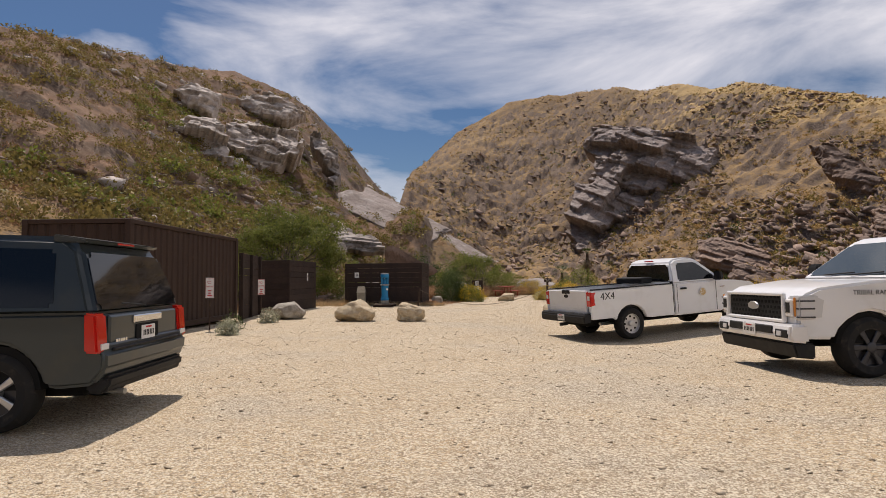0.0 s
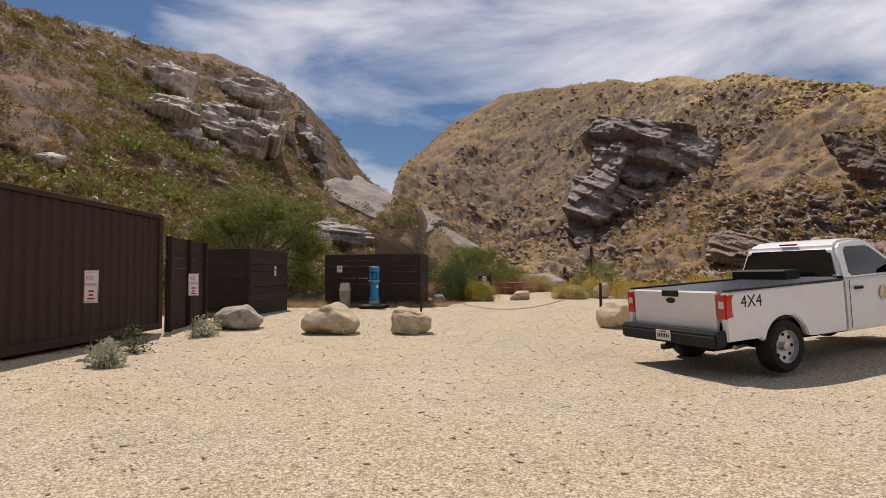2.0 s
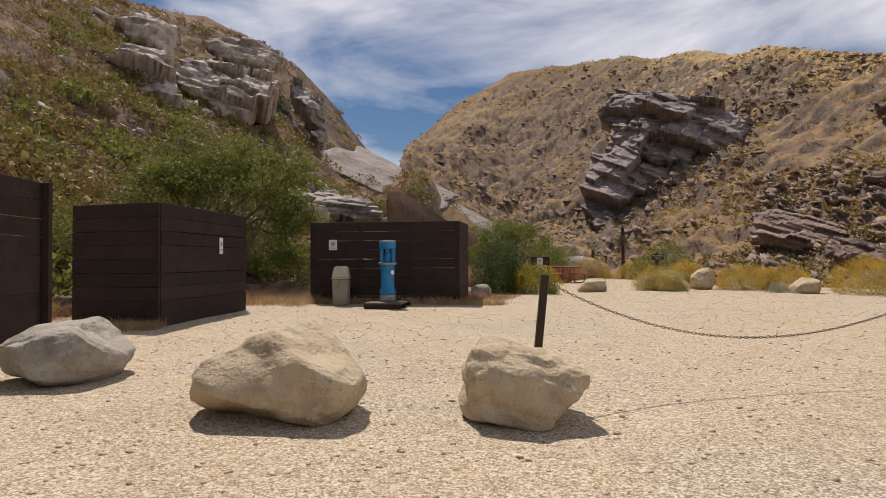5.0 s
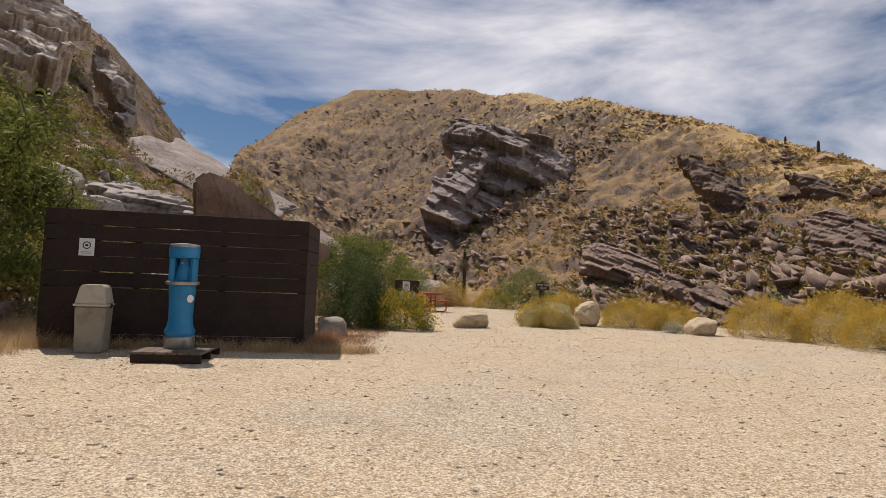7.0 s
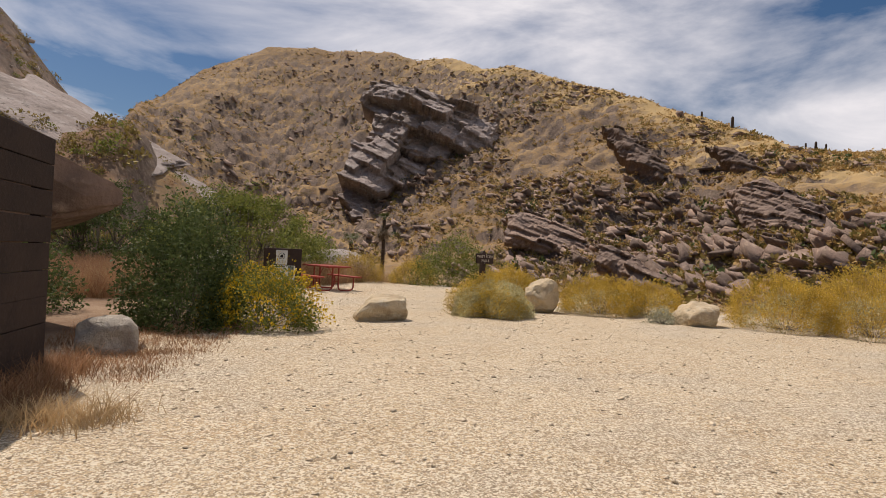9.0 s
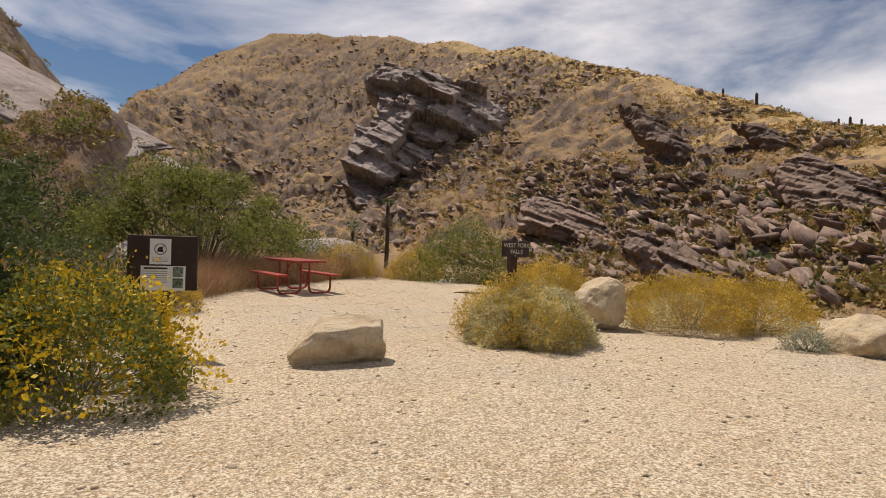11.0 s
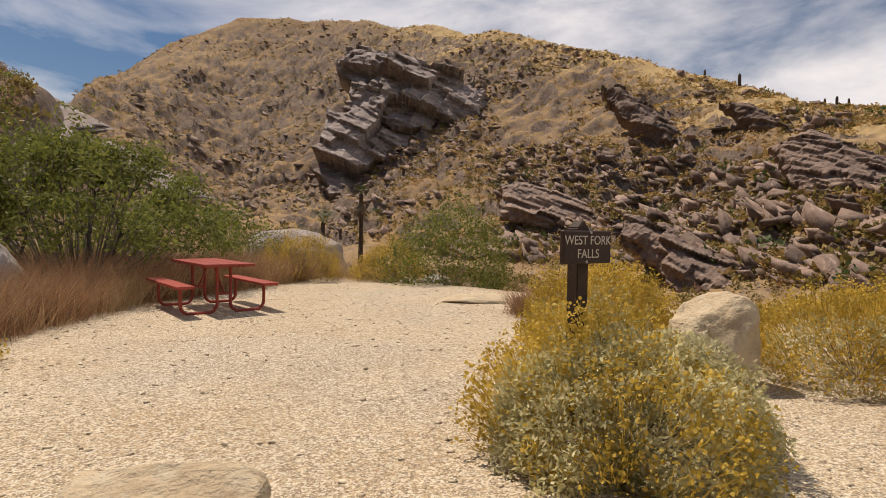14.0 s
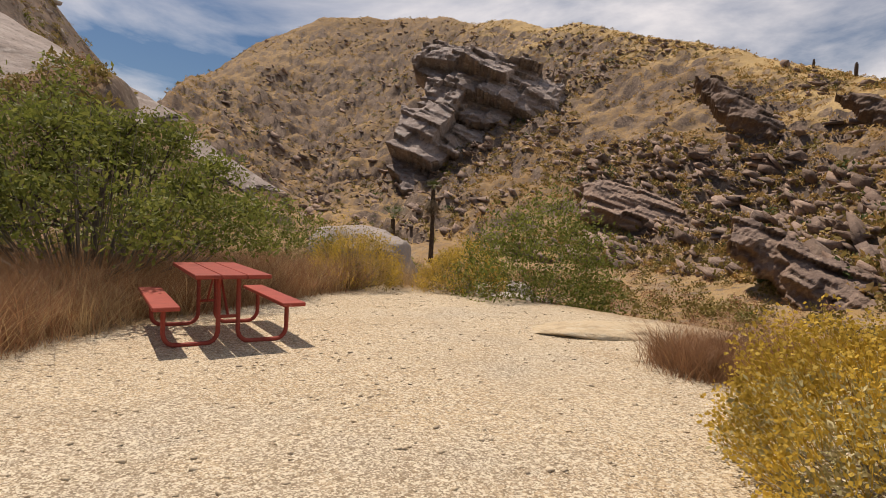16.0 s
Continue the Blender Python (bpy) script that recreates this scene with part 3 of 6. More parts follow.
def polar_pick(az0, az1, s0, s1, clump=0.0, power=1.0):
    """Places on the hill: azimuth range, and height up the slope as a share of the way to the crest."""
    def pick(rng, n):
        xs, ys = [], []
        while len(xs) < n:
            az = rng.uniform(az0, az1, n * 2)
            s = s0 + (s1 - s0) * rng.random(n * 2) ** power
            foot, crest = np.interp(az, H_AZ, [h[1] for h in HILL]), np.interp(az, H_AZ, [h[2] for h in HILL])
            r = foot + s * (crest - foot)
            x, y = OX + r * np.sin(np.radians(az)), OY + r * np.cos(np.radians(az))
            k = value_noise(x * 0.07 + 31, y * 0.07) + 0.5 * value_noise(x * 0.2, y * 0.2 + 9) > clump + rng.uniform(-0.15, 0.15, n * 2)
            xs.extend(x[k])
            ys.extend(y[k])
        return np.array(xs[:n]), np.array(ys[:n])
    return pick

# ---- builders for made things ----


def place(name, x, y, z=None, rz=0, rx=0, ry=0):
    ob = new(name)
    ob.empty_display_size = 0.1
    ob.matrix_world = pose(x, y, ground_z(x, y) if z is None else z, rx, ry, rz)
    return ob


def part(name, bm, mat, parent, label="", smooth=False):
    me = bpy.data.meshes.new(name)
    bm.normal_update()
    bm.to_mesh(me)
    bm.free()
    me.materials.append(mat)
    if smooth:
        me.polygons.foreach_set("use_smooth", [True] * len(me.polygons))
        me.set_sharp_from_angle(angle=radians(35))
    ob = new(name, me)
    ob.parent = parent
    if label:
        ob["label"] = label
    return ob


def shared(name, me, parent, m=None):
    ob = new(name, me)
    ob.parent = parent
    if m is not None:
        ob.matrix_local = m
    return ob


def box(cx, cy, cz, sx, sy, sz, bevel=0.0, bm=None, m=None, seg=1):
    bm = bm or bmesh.new()
    made = bmesh.ops.create_cube(bm, size=1)["verts"]
    bmesh.ops.scale(bm, vec=(sx, sy, sz), verts=made)
    if bevel:
        edges = list({e for v in made for e in v.link_edges})
        made = list({v for f in bmesh.ops.bevel(bm, geom=edges, offset=bevel, segments=seg, affect="EDGES")["faces"] for v in f.verts} | {v for v in made if v.is_valid})
    bmesh.ops.translate(bm, vec=(cx, cy, cz), verts=made)
    if m is not None:
        bmesh.ops.transform(bm, matrix=m, verts=made)
    return bm


def tube(points, radius, seg=10, bm=None, cap=True):
    """A round bar along points; radius may be a list."""
    bm = bm or bmesh.new()
    pts = [Vector(p) for p in points]
    rad = radius if isinstance(radius, (list, tuple)) else [radius] * len(pts)
    rings, side = [], None
    for i, p in enumerate(pts):
        d = (pts[min(i + 1, len(pts) - 1)] - pts[max(i - 1, 0)]).normalized()
        if side is None:
            side = d.orthogonal().normalized()
        side = (side - d * side.dot(d)).normalized()
        up = d.cross(side)
        rings.append([bm.verts.new(p + rad[i] * (math.cos(a) * side + math.sin(a) * up)) for a in (2 * math.pi * k / seg for k in range(seg))])
    for a, b in zip(rings, rings[1:]):
        for k in range(seg):
            bm.faces.new((a[k], a[(k + 1) % seg], b[(k + 1) % seg], b[k]))
    if cap:
        bm.faces.new(rings[0][::-1])
        bm.faces.new(rings[-1])
    return bm


def lathe(profile, seg=24, axis="z", bm=None, cap=True):
    """A turned body from (radius, height) pairs."""
    bm = bm or bmesh.new()
    rings = []
    for r, h in profile:
        ring = []
        for k in range(seg):
            a = 2 * math.pi * k / seg
            c, s = r * math.cos(a), r * math.sin(a)
            ring.append(bm.verts.new((c, s, h) if axis == "z" else (c, h, s)))
        rings.append(ring)
    for a, b in zip(rings, rings[1:]):
        for k in range(seg):
            bm.faces.new((a[k], a[(k + 1) % seg], b[(k + 1) % seg], b[k]))
    for ring in (rings[0][::-1], rings[-1]) if cap else ():
        bm.faces.new(ring)
    bmesh.ops.recalc_face_normals(bm, faces=bm.faces)
    return bm


def prism(outline, y0, y1, bevel=0.0, bm=None, taper=None, seg=2):
    """A side outline of (x, z) pairs carried across from y0 to y1. taper(x, z) gives the share of the half width there."""
    bm = bm or bmesh.new()
    mid, half = (y0 + y1) / 2, (y1 - y0) / 2
    sides = []
    for s in (-1, 1):
        sides.append([bm.verts.new((x, mid + s * half * (taper(x, z) if taper else 1), z)) for x, z in outline])
    n = len(outline)
    faces = [bm.faces.new(sides[0]), bm.faces.new(sides[1][::-1])]
    for k in range(n):
        faces.append(bm.faces.new((sides[0][(k + 1) % n], sides[0][k], sides[1][k], sides[1][(k + 1) % n])))
    bmesh.ops.recalc_face_normals(bm, faces=faces)
    if bevel:
        edges = [e for e in {e for f in faces for e in f.edges} if e.is_manifold and e.calc_face_angle(0) > 0.35]
        bmesh.ops.bevel(bm, geom=edges, offset=bevel, segments=seg, affect="EDGES", clamp_overlap=True)
    return bm


def words(text, size, mat, parent, m, name="lettering", depth=0.002):
    cu = bpy.data.curves.new(name, "FONT")
    cu.body, cu.size, cu.extrude, cu.align_x, cu.align_y = text, size, depth, "CENTER", "CENTER"
    tmp = bpy.data.objects.new(name, cu)
    scene.collection.objects.link(tmp)
    me = bpy.data.meshes.new_from_object(tmp.evaluated_get(bpy.context.evaluated_depsgraph_get()))
    bpy.data.objects.remove(tmp)
    bpy.data.curves.remove(cu)
    me.materials.clear()
    me.materials.append(mat)
    ob = new(name, me)
    ob.parent = parent
    ob.matrix_local = m
    return ob


# ---- shipping container ----


def container():
    L, W, H = 6.06, 2.44, 2.59
    t = place("shipping_container", -4.47, 15.77, 0.09, rz=6.2)

    def corrugated(length):
        pts, x = [], 0.12
        while x < length - 0.2:
            pts += [(x, 0), (x + 0.07, 0), (x + 0.105, 0.036), (x + 0.175, 0.036), (x + 0.21, 0)]
            x += 0.278
        return [(0.1, 0)] + pts + [(length - 0.1, 0)]

    def sheet(length, m):
        bm = bmesh.new()
        prof = corrugated(length)
        lo = [bm.verts.new((x, d, 0.15)) for x, d in prof]
        hi = [bm.verts.new((x, d, H - 0.11)) for x, d in prof]
        for k in range(len(prof) - 1):
            bm.faces.new((lo[k], lo[k + 1], hi[k + 1], hi[k]))
        bmesh.ops.transform(bm, matrix=m, verts=bm.verts)
        bmesh.ops.solidify(bm, geom=bm.faces, thickness=0.003)
        return bm

    part("side_panel", sheet(L, pose(-0.05, 0, 0, 0, 0, 90)), M_STEEL_BR, t, "corrugated brown steel side")
    part("side_panel", sheet(L, pose(-W + 0.05, L, 0, 0, 0, -90)), M_STEEL_BR, t)
    part("end_panel", sheet(W, pose(-W, 0.05, 0)), M_STEEL_BR, t)
    part("end_panel", sheet(W, pose(0, L - 0.05, 0, 0, 0, 180)), M_STEEL_BR, t)
    part("roof", box(-W / 2, L / 2, H - 0.03, W - 0.1, L - 0.1, 0.03), M_STEEL_BR, t)
    for x in (-0.06, -W + 0.06):
        part("bottom_rail", box(x, L / 2, 0.075, 0.11, L - 0.16, 0.15, 0.01), M_STEEL_BR, t)
        part("top_rail", box(x, L / 2, H - 0.05, 0.10, L - 0.16, 0.10, 0.01), M_STEEL_BR, t)
        for y in (0.08, L - 0.08):
            part("corner_post", box(x, y, H / 2, 0.13, 0.16, H, 0.012), M_STEEL_BR, t)
    for y in (0.06, L - 0.06):
        part("end_rail", box(-W / 2, y, 0.075, W - 0.26, 0.1, 0.15, 0.01), M_STEEL_BR, t)
        part("end_rail", box(-W / 2, y, H - 0.05, W - 0.26, 0.1, 0.1, 0.01), M_STEEL_BR, t)
    part("floor_panel", box(-W / 2, L / 2, 0.13, W - 0.3, L - 0.3, 0.03), M_DARK, t)
    return tagged(t, "dark brown painted corrugated steel shipping container on the gravel", "container")


container()


# ---- plank screens ----


def plank_wall(parent, length, height, m, rng, seed_gap=0.003, board=0.235, thick=0.04):
    """Horizontal boards with open joints, on posts behind; along x from 0, face towards -y."""
    rows = int(round(height / (board + seed_gap)))
    pitch = height / rows
    boards = []
    for slit in (seed_gap, 0.016):
        me = bpy.data.meshes.new("plank")
        bm = box(0, 0, 0, length, thick, pitch - slit, 0.004)
        bm.to_mesh(me)
        bm.free()
        me.materials.append(M_PLANK)
        boards.append(me)
    for k in range(rows):
        dz = rng.uniform(-0.003, 0.003) if 0 < k < rows - 1 else 0
        open_joint = k in (rows - 2, rows - 3) or rng.random() < 0.12
        shared("plank", boards[open_joint], parent, m @ pose(length / 2, rng.uniform(-0.004, 0.004), pitch * (k + 0.5) + dz, 0, rng.uniform(-0.08, 0.08), 0))
    n = max(2, int(length / 1.3) + 1)
    for k in range(n):
        x = 0.05 + (length - 0.1) * k / (n - 1)
        part("wall_post", box(x, 0.075, height / 2, 0.09, 0.09, height, 0.004, m=m), M_PLANK, parent)


def notice(parent, m, w, h, body, icon=True):
    """A small paper notice: white plate, dark print."""
    p = part("notice_plate", box(0, 0, 0, w, 0.006, h, 0.001, m=m), M_SIGNW, parent, "white printed notice")
    if icon:
        part("printed_ring", ring_plate(w * 0.27, w * 0.20, m @ pose(0, -0.0045, h * 0.10)), M_INK, p)
        part("printed_mark", box(0, -0.0045, h * 0.10, w * 0.2, 0.001, h * 0.12, m=m), M_INK, p)
    for k, z in enumerate(body):
        part("printed_line", box(0, -0.0045, z * h, w * (0.62 if k % 2 else 0.74), 0.001, h * 0.035, m=m), M_INKG, p)
    return p


def ring_plate(ro, ri, m, seg=20):
    bm = bmesh.new()
    a = [bm.verts.new((ro * math.cos(2 * math.pi * k / seg), 0, ro * math.sin(2 * math.pi * k / seg))) for k in range(seg)]
    b = [bm.verts.new((ri * math.cos(2 * math.pi * k / seg), 0, ri * math.sin(2 * math.pi * k / seg))) for k in range(seg)]
    for k in range(seg):
        bm.faces.new((a[k], a[(k + 1) % seg], b[(k + 1) % seg], b[k]))
    bmesh.ops.transform(bm, matrix=m, verts=bm.verts)
    return bm


def screens():
    rng = random.Random(5)
    # long screen behind the fountain
    t = place("plank_screen", -4.75, 32.05, -0.04)
    plank_wall(t, 3.96, 2.17, pose(0, 0.02, 0), rng)
    plank_wall(t, 1.7, 2.17, pose(0.02, 1.76, 0, 0, 0, -90), rng)
    plank_wall(t, 1.5, 2.17, pose(3.94, 0.06, 0, 0, 0, 86), rng)
    notice(t, pose(0.62, -0.010, 1.58), 0.22, 0.27, (-0.28, -0.36))
    tagged(t, "dark brown horizontal plank screen with gaps between boards", "screen")
    # enclosure
    t = place("plank_enclosure", -7.35, 27.05, -0.05)
    plank_wall(t, 1.93, 2.2, pose(0, 0, 0, 0, 0, -9.8), rng)
    plank_wall(t, 3.3, 2.2, pose(1.90, -0.30, 0, 0, 0, 92), rng)
    plank_wall(t, 3.2, 2.2, pose(0.0, 3.22, 0, 0, 0, -90), rng)
    plank_wall(t, 1.74, 2.2, pose(1.76, 3.02, 0, 0, 0, 173), rng)
    notice(t, pose(1.90, -0.30, 0, 0, 0, 92) @ pose(2.1, -0.03, 1.50), 0.15, 0.34, (-0.22, -0.3, -0.38))
    tagged(t, "square dark brown plank enclosure standing on gravel", "enclosure")
    # gate panel between container and enclosure
    t = place("plank_gate", -5.16, 22.0, -0.03, rz=104)
    plank_wall(t, 2.9, 2.25, pose(0, 0.02, 0) @ Matrix.Scale(-1, 4, (0, 1, 0)), rng)
    tagged(t, "dark brown plank fence panel beside the container", "fence")


screens()


# ---- drinking fountain on its deck, litter bin ----


def fountain():
    d = place("deck_platform", -2.44, 31.05, -0.01, rz=-4)
    for k in range(6):
        part("deck_board", box(-0.375 + k * 0.15, 0, 0.125, 0.14, 0.9, 0.035, 0.005), M_DECK, d)
    for y in (-0.47, 0.0, 0.47):
        part("bearer", box(0, y * 0.9, 0.053, 0.9, 0.06, 0.106, 0.004), M_PLANK, d)
    tagged(d, "low weathered wooden deck platform on the gravel", "platform")
    t = place("drinking_fountain", -2.46, 31.15, 0.133, rz=2)
    part("base_ring", lathe([(0.20, 0), (0.205, 0.01), (0.205, 0.15), (0.19, 0.165)]), M_METAL, t, "scuffed grey metal base", True)
    part("body", lathe([(0.19, 0.166), (0.20, 0.19), (0.205, 0.24), (0.175, 0.30), (0.160, 0.40), (0.165, 0.62), (0.178, 0.80), (0.178, 0.88)], 32), M_BLUE, t, "blue moulded plastic body", True)
    part("basin_rim", lathe([(0.175, 0.881), (0.225, 0.895), (0.23, 0.935), (0.205, 0.945), (0.16, 0.915)], 32), M_METAL, t, "grey metal basin rim", True)
    part("bottle_alcove", lathe([(0.10, 0.93), (0.115, 1.0), (0.08, 1.12), (0.055, 1.22), (0.07, 1.27)], 20), M_BLUE, t, smooth=True)
    for a in (35, 145, 215, 325):
        x, y = 0.165 * math.cos(radians(a)), 0.165 * math.sin(radians(a))
        part("column", box(0, 0, 1.10, 0.075, 0.05, 0.36, 0.012, m=pose(x, y, 0, 0, 0, a)), M_BLUE, t)
    # shade between the columns is in this panel's colour
    part("back_panel", box(0, 0.13, 1.10, 0.22, 0.03, 0.35, 0.008), M_BLUE_SHADE, t)
    part("head", lathe([(0.185, 1.272), (0.205, 1.28), (0.205, 1.42), (0.20, 1.43)], 32), M_BLUE, t, smooth=True)
    part("cap", lathe([(0.20, 1.431), (0.205, 1.45), (0.19, 1.475), (0.10, 1.485)], 32), M_METAL, t, "pale metal cap", True)
    part("spout", tube([(0, -0.05, 1.27), (0, -0.07, 1.22), (0, -0.11, 1.2)], 0.012), M_METAL, t)
    part("push_button", box(0, -0.165, 0.84, 0.05, 0.02, 0.05, 0.006), M_METAL, t)
    part("round_label", lathe([(0.055, -0.004), (0.055, 0.0)], 20, "y"), M_SIGNW, t).matrix_local = pose(0.135, -0.105, 0.70, 0, 0, 52)
    tagged(t, "blue pedestal drinking fountain and bottle filler on a deck", "fountain")


def bin_():
    t = place("litter_bin", -3.72, 31.45, rz=6)
    t.scale = (0.85, 0.85, 1.0)
    bm = bmesh.new()
    prism([(-0.205, 0), (0.205, 0), (0.235, 0.66), (-0.235, 0.66)], -0.22, 0.22, 0.02, bm)
    part("bin_body", bm, M_CONC, t, "pale exposed-aggregate concrete body")
    part("bin_collar", box(0, 0, 0.675, 0.50, 0.50, 0.03, 0.006), M_LID, t)
    part("lid", prism([(-0.235, 0.69), (0.235, 0.69), (0.185, 0.93), (0.15, 0.965), (-0.15, 0.965), (-0.185, 0.93)], -0.235, 0.235, 0.012, taper=lambda x, z: 1 - 0.22 * max(0, z - 0.69) / 0.28), M_LID, t, "beige plastic lid")
    part("flap", box(0, -0.222, 0.80, 0.28, 0.01, 0.13, 0.004, m=pose(0, 0.0, 0, -9)), M_LID, t)
    for s in (-1, 1):
        part("lid_latch", box(s * 0.255, 0, 0.66, 0.02, 0.06, 0.07, 0.005), M_BLACK, t)
    tagged(t, "square concrete litter bin with beige hooded lid", "bin")


fountain()
bin_()


# ---- signs ----


def parking_sign(x, y, rz, big):
    t = place("parking_sign", x, y, rz=rz)
    t.scale = (0.68, 1, 1.05)
    h = 1.28
    part("post", box(0, 0.03, h / 2 - 0.1, 0.05, 0.035, h + 0.1, 0.004), M_POST, t, "thin dark metal post")
    m = pose(0, 0, h - 0.23)
    p = part("sign_plate", box(0, 0, 0, 0.305, 0.005, 0.50 if big else 0.46, 0.001, m=m), M_SIGNW, t, "white metal plate with red print")
    for s in (-1, 1):
        part("sign_border", box(s * 0.142, -0.0035, 0, 0.008, 0.001, 0.44, m=m), M_SIGNR, p)
        part("sign_border", box(0, -0.0035, s * 0.225, 0.29, 0.001, 0.008, m=m), M_SIGNR, p)
    words("NO", 0.10, M_SIGNR, p, m @ pose(-0.03, -0.004, 0.13, 90), depth=0.0008)
    words("PARKING", 0.062, M_SIGNR, p, m @ pose(0, -0.004, 0.03, 90), depth=0.0008)
    for z, w in ((-0.07, 0.12), (-0.13, 0.10), (-0.185, 0.16)):
        part("printed_line", box(0, -0.0035, z, w, 0.001, 0.028, m=m), M_SIGNR, p)
    tagged(t, "white no parking sign with red print on a thin post", "sign")


def info_board():
    t = place("information_board", 1.56, 38.1, rz=-4)
    part("post", box(0, 0.05, 0.55, 0.09, 0.09, 1.2, 0.006), M_POST, t, "dark brown timber post")
    m = pose(-0.01, 0, 0.94)
    b = part("board", box(0, -0.012, 0, 0.66, 0.03, 0.56, 0.006, m=m), M_SIGNB, t, "dark brown board")
    n = part("upper_notice", box(-0.02, -0.031, 0.115, 0.20, 0.004, 0.26, 0.001, m=m), M_SIGNW, b, "white notice with a round seal")
    part("seal_ring", ring_plate(0.058, 0.050, m @ pose(-0.02, -0.0338, 0.14)), M_INK, n)
    part("seal_mark", prism([(-0.03, -0.025), (0.03, -0.03), (0.02, 0.012), (0.035, 0.03), (-0.012, 0.022), (-0.028, 0.0)], -0.0342, -0.0332, bm=None), M_INK, n).matrix_local = m @ pose(-0.02, 0, 0.14)
    for z in (0.05, 0.03, 0.015):
        part("printed_line", box(-0.02, -0.0336, z, 0.14, 0.001, 0.006, m=m), M_INKG, n)
    n = part("lower_notice", box(0.01, -0.031, -0.155, 0.42, 0.004, 0.25, 0.001, m=m), M_SIGNW, b, "white notice with photographs")
    part("heading_bar", box(-0.06, -0.0336, -0.055, 0.22, 0.001, 0.018, m=m), M_INK, n)
    for k in range(6):
        part("printed_line", box(-0.07, -0.0336, -0.085 - 0.022 * k, 0.24, 0.001, 0.008, m=m), M_INKG, n)
    for z in (-0.09, -0.205):
        part("photograph", box(0.15, -0.0338, z, 0.10, 0.001, 0.10, m=m), M_PHOTO, n)
    tagged(t, "dark brown board on a post with two white notices", "notice board")


def trail_sign():
    t = place("trail_sign", 5.74, 38.72, rz=16)
    part("post", prism([(-0.055, -0.1), (0.055, -0.1), (0.055, 1.31), (0.0, 1.36), (-0.055, 1.31)], 0, 0.09, 0.006), M_POST, t, "brown timber post with a pointed top")
    b = part("board", box(0, -0.022, 1.185, 0.465, 0.038, 0.215, 0.008), M_SIGNB, t, "brown routed board")
    words("WEST FORK", 0.083, M_LETTER, b, pose(0, -0.042, 1.227, 90), depth=0.0015)
    words("FALLS", 0.083, M_LETTER, b, pose(0, -0.042, 1.14, 90), depth=0.0015)
    for s in (-1, 1):
        part("bolt", lathe([(0.010, -0.006), (0.010, 0)], 8, "y"), M_METAL, b).matrix_local = pose(0.02 * s, -0.042, 1.185 + 0.095 * s)
    tagged(t, "brown routed wooden trail sign on a post among brittlebush", "sign")


parking_sign(-4.0, 18.2, 22, True)
parking_sign(-4.05, 21.25, 22, False)
info_board()
trail_sign()


# ---- posts and chain ----


def chain_barrier():
    a, b = (0.70, 22.42), (4.95, 23.75)
    for x, y, lean, h in ((*a, 6.0, 1.03), (*b, -0.6, 1.03)):
        t = place("chain_post", x, y, rz=8, ry=lean)
        part("post", box(0, 0, h / 2 - 0.1, 0.058, 0.058, h + 0.2, 0.005), M_POST, t)
        part("eye_bolt", tube([(0.02, 0, h - 0.06), (0.05, 0, h - 0.05), (0.05, 0, h - 0.08), (0.02, 0, h - 0.07)], 0.005, 6), M_CHAIN, t)
        tagged(t, "dark brown wooden bollard post holding a chain", "post")
    t = place("barrier_chain", a[0], a[1], 0)
    p0, p1 = Vector((0.15, 0, 0.95 + ground_z(*a))), Vector((b[0] - a[0] - 0.05, b[1] - a[1], 0.95 + ground_z(*b)))
    n = 118
    bm = tube([(0.026 * math.cos(q), 0.010 * math.sin(q), 0) for q in np.linspace(0, 2 * math.pi, 13)], 0.0032, 5, cap=False)
    me = bpy.data.meshes.new("chain_link")
    bm.to_mesh(me)
    bm.free()
    me.materials.append(M_CHAIN)

    def along(u):
        return p0.lerp(p1, u) - Vector((0, 0, 0.50 * 4 * u * (1 - u) * (1 - 0.12 * (2 * u - 1))))
    for k in range(n):
        q, d = along((k + 0.5) / n), along((k + 1) / n) - along(k / n)
        m = Matrix.Translation(q) @ d.to_track_quat("X", "Z").to_matrix().to_4x4() @ pose(0, 0, 0, 90 * (k % 2), 0, 0)
        shared("chain_link", me, t, m)
    tagged(t, "rusty steel chain sagging between two posts", "chain")


chain_barrier()


# ---- picnic table ----


